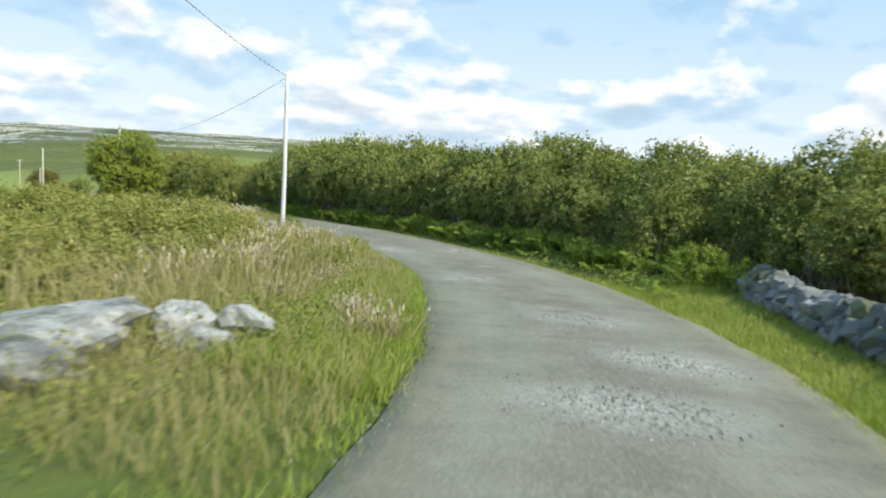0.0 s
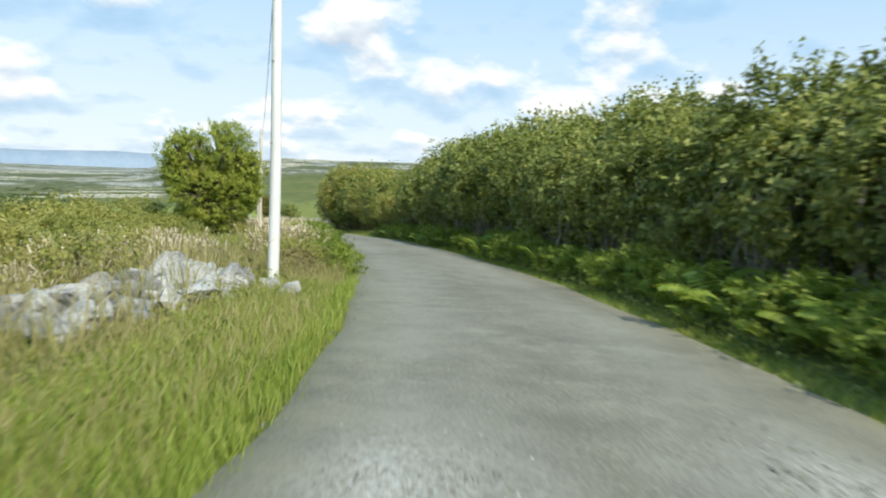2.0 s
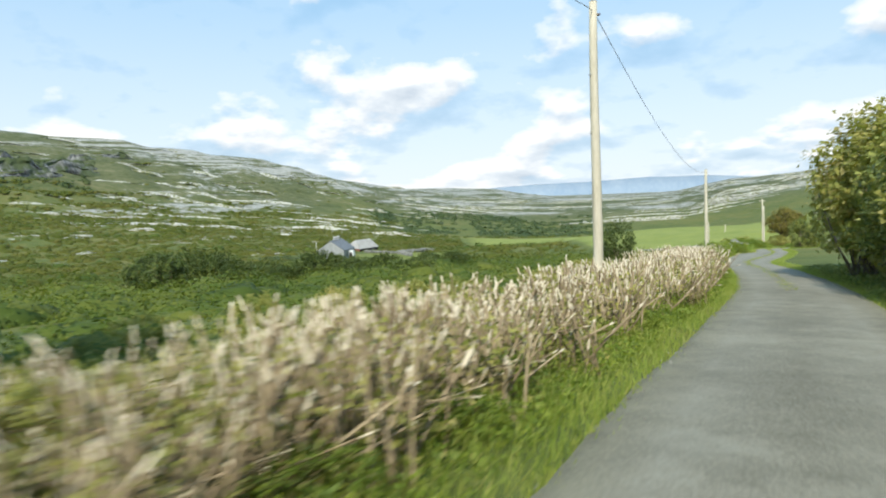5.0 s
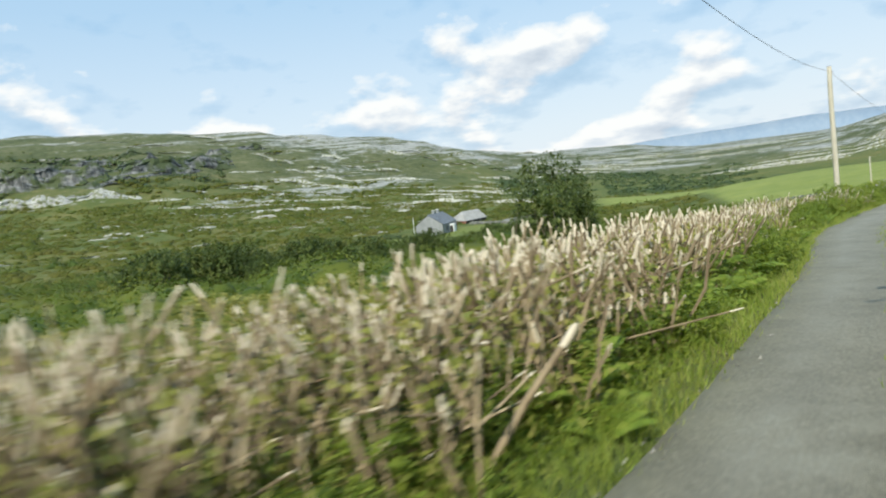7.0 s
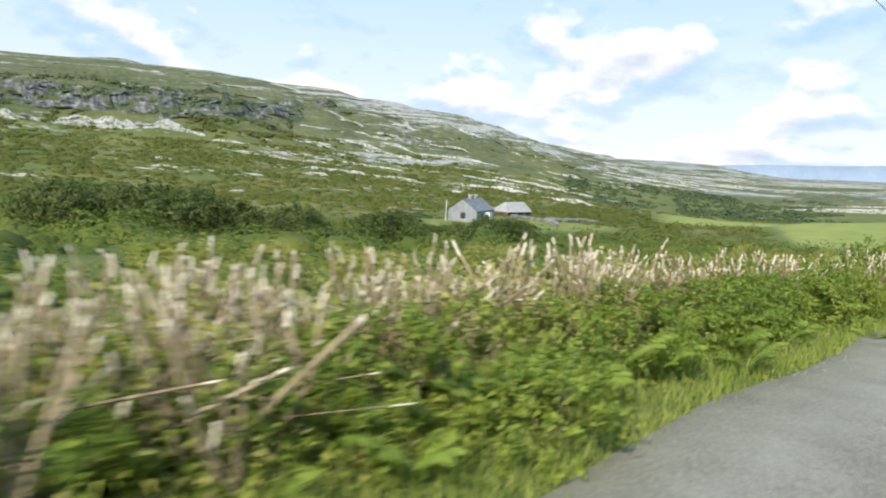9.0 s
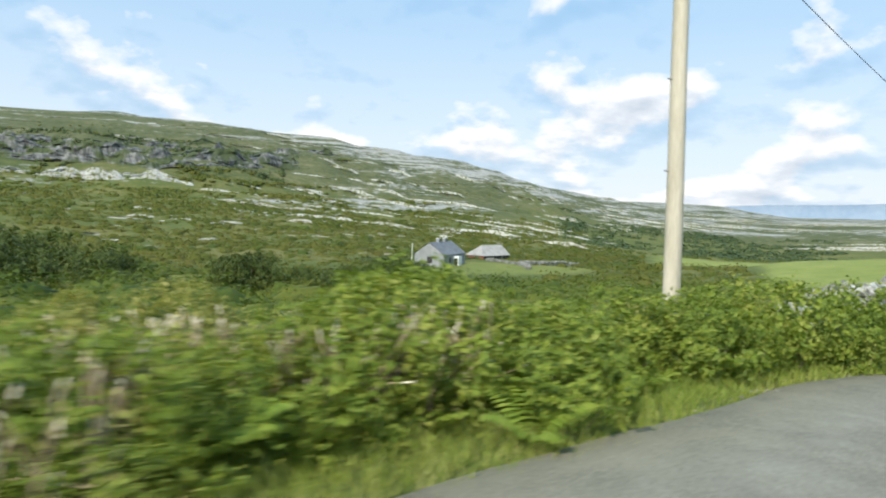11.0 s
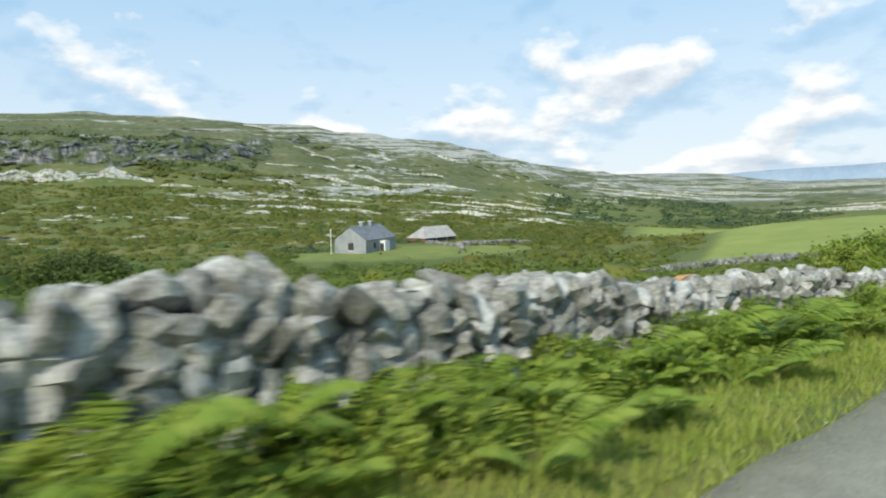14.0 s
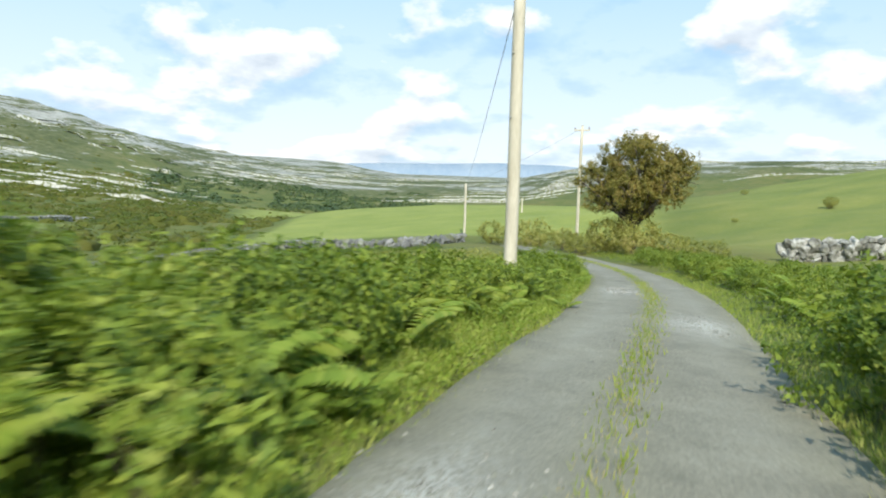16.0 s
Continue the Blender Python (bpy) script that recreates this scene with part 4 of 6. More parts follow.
# ---- cottage and shed in the valley ----
def cottage():
    ob = new("cottage")
    x, y = -221.2, 131.6
    ob.matrix_basis = pose(x, y, ground_z(-216, 130) - 0.1, 0, 0, 143.0)   # local x runs from the gable back along the house
    L, W, E, R = 13.6, 8.1, 3.1, 5.9
    # gable walls with a window hole in the near one
    def gable(px, hole):
        bm = bmesh.new()
        t = 0.45
        prof = [(-W / 2, -0.5), (W / 2, -0.5), (W / 2, E), (0, R), (-W / 2, E)]
        outer = [bm.verts.new((px, a, b)) for a, b in prof]
        inner = [bm.verts.new((px + t, a, b)) for a, b in prof]
        for i in range(5):
            bm.faces.new((outer[i], outer[(i + 1) % 5], inner[(i + 1) % 5], inner[i]))
        if hole:
            h = [(-0.9, 0.8), (0.5, 0.8), (0.5, 2.5), (-0.9, 2.5)]
            for ring in (outer, inner):
                q = [bm.verts.new((ring[0].co.x, a, b)) for a, b in h]
                bm.faces.new((ring[0], ring[1], q[1], q[0]))
                bm.faces.new((ring[1], ring[2], q[2], q[1]))
                bm.faces.new((ring[2], ring[3], q[2]))
                bm.faces.new((ring[3], q[3], q[2]))
                bm.faces.new((ring[3], ring[4], q[3]))
                bm.faces.new((ring[4], ring[0], q[0], q[3]))
        else:
            bm.faces.new(outer)
            bm.faces.new(inner)
        return bm_mesh("wall", bm, RENDER)
    near = part("wall", gable(-L / 2, True), ob, "grey rendered gable wall")
    # a dark panel close behind the hole gives the room's darkness
    part("window_opening", bm_mesh("window_opening", box_bm(-L / 2 + 0.12, -1.0, 0.7, -L / 2 + 0.18, 0.6, 2.6), DARK_INSIDE), near, "dark panel for the unlit room behind the window hole")
    part("sill", bm_mesh("sill", box_bm(-L / 2 - 0.12, -1.0, 0.66, -L / 2 + 0.1, 0.6, 0.8, 0.01), WHITE_TRIM), near, "white window sill")
    part("wall", gable(L / 2 - 0.45, False), ob)
    # long walls, the front one with a window and door
    front = part("wall", bm_mesh("wall", box_bm(-L / 2 + 0.452, -W / 2, -0.5, L / 2 - 0.452, -W / 2 + 0.45, E), RENDER), ob)
    part("wall", bm_mesh("wall", box_bm(-L / 2 + 0.452, W / 2 - 0.45, -0.5, L / 2 - 0.452, W / 2, E), RENDER), ob)
    part("window", bm_mesh("window", box_bm(-3.4, -W / 2 - 0.02, 1.0, -2.4, -W / 2 + 0.1, 2.2, 0.01), DARK_INSIDE), front)
    part("window", bm_mesh("window", box_bm(3.0, -W / 2 - 0.02, 1.0, 4.0, -W / 2 + 0.1, 2.2, 0.01), DARK_INSIDE), front)
    part("porch", bm_mesh("porch", box_bm(-0.9, -W / 2 - 1.5, -0.4, 1.3, -W / 2 - 0.004, 2.5, 0.02), WHITE_TRIM), ob, "small pale porch")
    # the doorway's shade is a flat dark panel on the porch
    part("door", bm_mesh("door", box_bm(-0.95, -W / 2 - 1.2, 0.0, -0.89, -W / 2 - 0.3, 2.0), DARK_INSIDE), ob, "dark panel for the shade in an open doorway")
    # two roof slopes of slate, with courses
    for sgn in (-1, 1):
        bm = bmesh.new()
        n, rows = 12, []
        for k in range(n + 1):
            for lift in ((0.03, 0.09) if k < n else (0.03,)):
                y0, z0 = sgn * (W / 2 + 0.22) * (1 - k / n), E - 0.14 + (R - E + 0.28) * k / n + (lift if k else lift - 0.1 * (lift < 0.05))
                rows.append([bm.verts.new((e * (L / 2 + 0.1), y0, z0)) for e in (-1, 1)])
        for p, q in zip(rows[:-1], rows[1:]):
            bm.faces.new((p[0], p[1], q[1], q[0]))
        part("roof", bm_mesh("roof", bm, SLATE), ob, "grey slate roof slope")
    part("barge_trim", bm_mesh("barge_trim", box_bm(-L / 2 - 0.14, -0.12, R + 0.02, L / 2 + 0.14, 0.12, R + 0.16, 0.02), RENDER), ob, "pale ridge tiles")
    for cx in (-1.4, 2.6):
        ch = part("chimney", bm_mesh("chimney", box_bm(cx - 0.45, -0.4, R - 0.6, cx + 0.45, 0.4, R + 0.95, 0.02), RENDER), ob, "grey rendered chimney stack")
        part("chimney_cap", bm_mesh("chimney_cap", box_bm(cx - 0.52, -0.47, R + 0.95, cx + 0.52, 0.47, R + 1.07, 0.02), WHITE_TRIM), ch)
    tagged(ob, "old grey rendered cottage with slate roof and two chimneys", "cottage")


def shed():
    ob = new("shed")
    x, y = -251.6, 153.4
    ob.matrix_basis = pose(x, y, ground_z(-246, 150) - 0.9, 0, 0, 118.0)     # local x along the front, which faces -y; the red end faces -x
    L, W, E, R = 11.0, 7.4, 2.1, 5.0
    # the open front is a solid dark wall in place of inner shade
    part("wall", bm_mesh("wall", box_bm(-L / 2 + 0.2, -W / 2, -0.6, L / 2, -W / 2 + 0.2, E), DARK_INSIDE), ob, "dark wall for the shade inside the open shed front")
    part("wall", bm_mesh("wall", box_bm(-L / 2, -W / 2, -0.6, -L / 2 + 0.196, W / 2, 0.996), RENDER), ob, "grey rendered end wall")
    part("cladding", bm_mesh("cladding", box_bm(-L / 2, -W / 2, 1.0, -L / 2 + 0.196, W / 2, E), RED_TIN), ob, "red-painted iron cladding")
    part("wall", bm_mesh("wall", box_bm(-L / 2 + 0.2, W / 2 - 0.2, -0.6, L / 2, W / 2, E), RENDER), ob)
    part("wall", bm_mesh("wall", box_bm(L / 2 - 0.2, -W / 2 + 0.204, -0.6, L / 2, W / 2 - 0.204, E), RENDER), ob)
    part("door_post", bm_mesh("door_post", box_bm(-1.6, -W / 2 - 0.06, -0.6, -1.3, -W / 2 - 0.004, E), RENDER), ob, "grey timber post")
    part("door_post", bm_mesh("door_post", box_bm(2.2, -W / 2 - 0.06, -0.6, 2.5, -W / 2 - 0.004, E), RENDER), ob, "grey timber post")
    lo, hip = E - 0.1, 2.6                                         # corrugated sheets, hipped at the red end
    for sgn in (-1, 1):
        u = np.linspace(0, 1, 90)
        wave = 0.03 * np.sin(np.arange(90) * 1.6)
        a = np.stack([-L / 2 - 0.3 + (L + 0.6) * u, np.full(90, sgn * (W / 2 + 0.3)), lo + wave], -1)
        b = np.stack([-L / 2 + hip + (L + 0.3 - hip) * u, np.zeros(90), R + wave], -1)
        i = np.arange(89)
        part("roof", mesh_of("roof", np.concatenate([a, b]), np.stack([i, i + 1, i + 91, i + 90], -1), TIN), ob, "pale weathered iron roof")
    bm = bmesh.new()
    bm.faces.new([bm.verts.new(c) for c in ((-L / 2 - 0.3, -W / 2 - 0.3, lo), (-L / 2 - 0.3, W / 2 + 0.3, lo), (-L / 2 + hip, 0.02, R), (-L / 2 + hip, -0.02, R))])
    part("roof", bm_mesh("roof", bm, TIN), ob, "pale hipped roof end")
    tagged(ob, "low dark shed with pale iron roof and red end wall", "shed")


cottage()
shed()


def post(x, y, tall, w, label, mat, name="fence_post", group="posts"):
    bm = box_bm(-w / 2, -w / 2, -0.2, w / 2, w / 2, tall, w * 0.18)
    ob = new(name, bm_mesh(name, bm, mat))
    ob.matrix_basis = pose(x, y, ground_z(x, y), 0, random.uniform(-2, 2), random.uniform(0, 90))
    return tagged(ob, label, "post", group)


post(-217.2, 123.4, 5.6, 0.14, "slim pale post beside the cottage gable", WHITE_TRIM, "thin_pole")


# ---- walls and rocks along the lane ----
stone_rng = np.random.default_rng(12)
dry_stone_wall(stone_rng, [(115, 3.3), (118, 3.2), (124, 3.15), (135, 3.2), (141, 3.2), (147.5, 3.2)], ([115, 117, 121, 127, 133, 137.5, 148], [0.5, 0.66, 0.76, 0.85, 0.8, 0.69, 0.66]), 0.18, 124, 138,
               "loose grey limestone dry-stone wall with gaps and leaning stones", "dry-stone walls", orange=(138.5,))
# low wall by the hedge, shaded through its darker stone colour
dry_stone_wall(stone_rng, [(1, -3.1), (7, -3.15), (9, -3.4), (12, -4.1)], ([1, 12], [0.38, 0.42]), 0.2, 4, 12, "weathered limestone wall under the hedge, shade put into its stone colour", "dry-stone walls", limit=160, stones=SHADED_STONES)
for s, d, sx, sy, sz, k in [(4.35, 3.95, 1.45, 1.1, 0.46, 1), (3.6, 3.5, 0.9, 0.8, 0.38, 5), (5.5, 2.95, 0.72, 0.6, 0.5, 3), (5.2, 3.35, 0.66, 0.55, 0.52, 7), (4.8, 3.0, 0.5, 0.42, 0.34, 2)]:
    x, y, _ = lane(s, d)
    boulder(float(x), float(y), sx, sy, sz, 50 + k, "pale limestone boulder half sunk in grass", 40 * k, cut=0.3)


def rock_outcrop():
    """A long outcrop of big fissured blocks with small broken ones between them."""
    rng = np.random.default_rng(8)
    for k in range(30):
        u, row = (k // 3 + 0.5) / 10, k % 3
        s, d = 23.8 + 4.7 * u + rng.normal() * 0.14, 4.5 - 1.0 * u + (-0.3, 0.05, 0.42)[row] + rng.normal() * 0.08
        x, y, _ = lane(s, d)
        tall = float(np.interp(u, [0, 0.3, 0.6, 0.85, 1], [0.55, 0.68, 0.74, 0.74, 0.58])) * (0.66, 0.95, 1.0)[row] * rng.uniform(0.8, 1.1)
        boulder(float(x), float(y), rng.uniform(0.75, 1.1), rng.uniform(0.42, 0.66), tall, 500 + k, "fissured grey limestone block in an outcrop", heading(s) + 65 + rng.normal() * 18, 0.24, 14)
    for k in range(26):
        u = rng.uniform(0, 1)
        s, d = 24.0 + 4.4 * u, 4.45 - 1.0 * u + rng.normal() * 0.4
        x, y, _ = lane(s, d)
        size = rng.uniform(0.14, 0.3)
        ob = new("stone", PALE_STONES[int(rng.integers(len(PALE_STONES)))])
        ob.matrix_basis = pose(float(x), float(y), ground_z(float(x), float(y)) + size * 0.25, rng.normal() * 25, rng.normal() * 25, rng.uniform(0, 360)) @ Matrix.Diagonal((size * 1.3, size, size * 0.75, 1))
        tagged(ob, "broken grey limestone block beside the outcrop", "stone", "tumbled stone heap")


rock_outcrop()


def far_wall(points, tall, size, seed, label, mat=FIELD_STONE):
    """A field wall of loose stones along world points."""
    rng = np.random.default_rng(seed)
    items = []
    for (xa, ya), (xb, yb) in zip(points[:-1], points[1:]):
        span = math.hypot(xb - xa, yb - ya)
        turn = math.degrees(math.atan2(yb - ya, xb - xa))
        for q in np.arange(0, span, size * 0.8):
            if bumps(np.array([xa + q]), np.array([ya * 3.0]), 6.0, seed)[0] < -0.55:
                continue
            f = q / span
            for row in range(max(1, round(tall / (size * 0.7)))):
                x, y = xa + (xb - xa) * f + rng.normal() * 0.12, ya + (yb - ya) * f + rng.normal() * 0.12
                d = size * rng.uniform(0.7, 1.5, 3)
                items.append((STONES[int(rng.integers(len(STONES)))], pose(x, y, ground_z(x, y) + (row + 0.4) * size * 0.7, rng.normal() * 18, rng.normal() * 18, turn + rng.normal() * 20) @ Matrix.Diagonal((*d, 1))))
    wall = new("dry_stone_wall")
    part("stone_fill", joined(items, "stone_fill", mat), wall, "", None, "stuff")
    return tagged(wall, label, "stone wall", "dry-stone walls")


far_wall([(-137.6, 149.4), (-125.5, 155.7), (-121.9, 160.7), (-111.6, 160.4), (-107.0, 161.9), (-112.5, 171.6)], 0.7, 0.42, 151, "grey tumbled field wall below the lane")
far_wall([(-208.7, 151.4), (-222.0, 153.5), (-226.0, 162.0), (-242.7, 179.2)], 0.9, 0.5, 152, "pale broken yard wall beside the shed")
far_wall([(-222.0, 153.5), (-232.0, 152.0), (-240.0, 149.5)], 0.7, 0.5, 153, "pale broken yard wall in front of the shed")
far_wall([(-83.0, 164.6), (-79.7, 166.6), (-74.0, 169.0), (-66.0, 171.5)], 0.95, 0.36, 154, "pale limestone wall below the pasture", STONE)
boulder(-82.6, 137.9, 0.95, 0.75, 0.8, 91, "white limestone boulder among brambles")

# ---- plants ----
veg = np.random.default_rng(3)
HEDGE = [make_bush("hedge_bush", bush_meshes(200 + k, 1.75, 1.5, 3.5, 6200, 0.135, HEDGE_LEAF, HEDGE_STEM, 0.75, 34, 0.16, 34, 14, 0.1),
                   "tall hazel hedge bush, sunlit on top, bare pale stems below", "bush", "tall roadside hedge") for k in range(4)]
HEDGE_BACK = [make_bush("hedge_bush", bush_meshes(208 + k, 1.75, 1.5, 3.5, 5600, 0.15, HEDGE_LEAF, TWIG, 0.1, 20, 0.16, 34),
                        "dense dark green hazel hedge bush, sunlit on top", "bush", "tall roadside hedge") for k in range(2)]
HAZEL = [make_bush("hazel_bush", bush_meshes(215 + k, 1.7, 1.5, 3.3, 6500, 0.135, BROWN_LEAF if k else HEDGE_LEAF, TWIG, 0.2, 30, 0.2, 14),
                   "rounded olive and russet hazel bush leaning over the lane", "bush", "hazel bushes by the lane") for k in range(3)]
BRUSH = [make_bush("brush_bush", bush_meshes(230 + k, 1.0, 1.0, 1.25, 3000, 0.085, BROWN_LEAF, TWIG, 0.05, 22, 0.2, 10),
                   "low tangled brush of hazel and bramble", "bush", "rough brush beside the lane") for k in range(4)]
BRAMBLE = [make_bush("bramble_bush", bush_meshes(250 + k, 0.85, 0.8, 0.95, 2400, 0.075, BRAMBLE_LEAF, TWIG, 0.0, 12, 0.22, 7),
                     "bright green bramble clump on the verge", "bush", "brambles on the verge") for k in range(4)]


def row_of(s0, s1, pitch, d, jitter, size, spread_size=0.15):
    out = []
    s = s0
    while s < s1:
        dd = (d(s) if callable(d) else d) + veg.normal() * jitter
        x, y, _ = lane(s, dd)
        x, y = float(x), float(y)
        out.append((x, y, ground_z(x, y) - 0.03, (size(s) if callable(size) else size) * float(veg.uniform(1 - spread_size, 1 + spread_size))))
        s += pitch * float(veg.uniform(0.75, 1.25))
    return out


def hedge_front(s):
    """Distance of the hedge's middle from the lane's centre, on its right."""
    return -np.interp(s, [-20, 0, 7, 12, 17, 30, 42, 56, 80], [5.2, 5.2, 5.3, 5.5, 4.7, 4.15, 3.6, 3.4, 3.0])


def hedge_size(s):
    return float(np.interp(s, [-20, 0, 9, 18, 30, 45, 56], [0.53, 0.53, 0.57, 0.75, 0.9, 1.0, 1.04]))


def hedge_tall(s):
    return float(np.interp(s, [0, 9, 12, 18, 26, 31, 38, 46, 56], [0.58, 0.68, 0.74, 0.8, 0.95, 1.0, 1.07, 1.14, 1.2]))


set_out(HEDGE, row_of(11, 54, 1.4, lambda s: hedge_front(s) + 0.1, 0.15, lambda s: hedge_size(s) * float(np.interp(s, [20, 40], [0.78, 0.9])), 0.1)
        + row_of(12, 56, 1.6, lambda s: hedge_front(s) - 1.3, 0.2, lambda s: hedge_tall(s) * 0.92, 0.1), veg)
set_out(HEDGE_BACK, row_of(10, 56, 1.9, lambda s: hedge_front(s) - 3.0, 0.3, lambda s: hedge_tall(s) * 1.06, 0.09)
        + row_of(146.5, 149, 1.6, -3.4, 0.1, 0.95), veg)
set_out(HAZEL, row_of(-12, 12, 1.1, hedge_front, 0.2, 0.45, 0.12) + row_of(-12, 13, 1.4, lambda s: hedge_front(s) - 1.4, 0.3, 0.62, 0.12) + row_of(-12, 14, 1.8, lambda s: hedge_front(s) - 3.2, 0.4, 0.8, 0.15)
        + row_of(56, 79, 1.6, lambda s: -np.interp(s, [55, 66, 74, 82], [4.4, 3.9, 3.6, 3.5]), 0.15, lambda s: float(np.interp(s, [56, 63, 68, 74, 80], [0.85, 0.9, 1.1, 1.32, 1.35])), 0.1) + row_of(60, 81, 2.2, lambda s: -np.interp(s, [60, 70, 80], [5.8, 5.4, 4.6]), 0.3, lambda s: float(np.interp(s, [60, 68, 74, 81], [1.05, 1.15, 1.5, 1.55])), 0.08)
        + [(x, y, ground_z(x, y), q) for x, y, q in ((-92.0, 196.0, 0.32),)], veg)
set_out(BRUSH, row_of(7, 21, 0.8, lambda s: float(np.interp(s, [7, 12, 24], [4.3, 3.9, 4.2])), 0.4, 0.4) + row_of(8, 22, 1.0, 5.9, 0.7, 0.68) + row_of(22, 30, 0.9, 6.1, 0.3, 0.6) + row_of(7, 26, 1.2, 7.4, 0.8, 0.78) + row_of(5, 38, 1.5, 9.8, 1.2, 0.75) + row_of(-6, 6, 1.2, 6.4, 0.6, 0.75) + row_of(13, 17, 0.9, 6.6, 0.4, 0.92) + row_of(32, 54, 0.8, 2.95, 0.35, 0.44)
        + row_of(29, 110, 1.5, 7.0, 1.2, 0.45)
        + [(x, y, ground_z(x, y), q) for x, y, q in ((-90.2, 162.8, 0.9), (-93.0, 162.6, 0.8), (-94.8, 164.2, 0.9), (-89.4, 165.0, 1.0), (-87.5, 163.5, 0.8), (-98.0, 191.0, 0.3), (-107.0, 212.0, 0.5), (-97.0, 166.0, 0.9), (-85.0, 161.5, 0.8), (-92.4, 164.4, 1.5), (-91.2, 164.9, 1.4), (-93.4, 165.3, 1.45), (-105.5, 172.5, 1.5), (-108.5, 171.0, 1.3), (-103.5, 170.5, 1.0), (-100.0, 169.0, 0.9))], veg)
set_out(BRAMBLE, row_of(32, 52, 0.9, 2.75, 0.35, 0.48) + row_of(38, 48, 0.8, 2.35, 0.15, 0.62) + row_of(50, 66, 1.3, lambda s: half(s) + 0.85, 0.2, 0.34) + row_of(64, 86, 0.8, 2.05, 0.2, 0.42) + row_of(84, 110, 0.6, lambda s: half(s) + 0.95, 0.25, 0.52) + row_of(98, 114, 0.7, lambda s: half(s) + 1.0, 0.3, 0.62) + row_of(108, 118, 0.7, lambda s: half(s) + 1.2, 0.3, 0.8) + row_of(114, 142, 1.5, 2.5, 0.2, 0.46) + row_of(142, 148, 0.8, 2.5, 0.15, 0.5)
        + row_of(147, 172, 0.7, 2.6, 0.35, lambda s: float(np.interp(s, [147, 153, 160, 165], [1.05, 0.88, 0.64, 0.62]))) + row_of(148, 172, 0.8, 4.0, 0.6, lambda s: float(np.interp(s, [148, 155, 160], [0.8, 0.55, 0.34]))) + row_of(149.5, 153.6, 0.6, 3.5, 0.35, 1.08) + row_of(149.5, 153.6, 0.7, 5.0, 0.4, 1.15)
        + row_of(150, 182, 0.8, -2.8, 0.4, lambda s: float(np.interp(s, [150, 157, 162], [0.85, 0.8, 0.6]))) + row_of(151.5, 157, 0.7, -2.65, 0.15, 1.15) + row_of(158, 184, 1.0, -4.0, 0.5, 0.62) + row_of(12, 56, 1.1, lambda s: hedge_front(s) + 1.3, 0.2, 0.7), veg)


DARK = [make_bush("hazel_bush", bush_meshes(270 + k, 1.5, 1.4, 2.0, 7000, 0.12, DARK_LEAF, TWIG, 0.02, 16, 0.25, 10),
                  "dark green hazel bush standing above the scrub", "bush", "bushes below the lane") for k in range(2)]
set_out(DARK, [(x, y, ground_z(x, y) - 0.05, q) for x, y, q in ((-112.0, 66.0, 3.0), (-108.0, 69.0, 2.5), (-115.0, 70.0, 2.6), (-105.0, 74.0, 1.9), (-100.0, 79.0, 1.5), (-104.0, 61.0, 2.6))]
        + [(x, y, ground_z(x, y) - 0.1, q) for x, y, q in [(-84 - 26 * u + 3 * math.sin(9 * u), 70 + 34 * u + 5 * math.cos(23 * u), 1.1 + 0.5 * math.sin(40 * u)) for u in (k / 20 for k in range(21))]], veg)
SLOPE = [make_bush("hazel_bush", bush_meshes(284, 1.05, 1.0, 2.25, 6000, 0.085, DARK_LEAF, TWIG, 0.1, 22, 0.22, 16),
                   "upright green hazel bush behind the cut stems", "bush", "bushes below the lane")]
set_out(BRUSH, [(x, y, ground_z(x, y) - 0.05, q) for x, y, q in ((-22.6, 43.4, 1.3), (-23.6, 44.6, 1.5), (-23.2, 43.9, 1.4), (-21.4, 42.4, 1.1), (-24.4, 46.0, 1.5), (-20.6, 41.6, 1.0))], veg)
set_out(SLOPE, [(x, y, ground_z(x, y) - 0.05, q) for x, y, q in ((-39.8, 73.1, 0.84), (-41.0, 74.2, 0.7))], veg)
DEAD = [make_bush("dead_brush", bush_meshes(290 + k, 0.8, 0.7, 0.85, 1900, 0.075, LITTER, CUT_STEM, 0.0, 26, 0.3, 6),
                  "brown tangle of dead bramble and twigs below cut stems", "bush", "dead brush on the verge") for k in range(3)]
set_out(DEAD, row_of(48, 80, 2.2, 2.4, 0.2, 0.45) + row_of(80, 108, 1.1, lambda s: half(s) + 1.45, 0.2, 0.52) + row_of(31, 46, 1.6, 2.9, 0.25, 0.5), veg)

# a belt of rough brush on the slope below the lane
belt = np.random.default_rng(17)
below = []
for s in np.arange(27.0, 47.0, 0.85):
    for d, q in ((7.6, 0.72), (9.6, 1.05), (11.8, 1.32)):
        x, y, _ = lane(float(s + belt.normal() * 0.4), float(d + belt.normal() * 0.6))
        x, y = float(x), float(y)
        below.append((x, y, ground_z(x, y) - 0.05, q * float(belt.uniform(0.75, 1.15))))
set_out(BRUSH, below, belt)


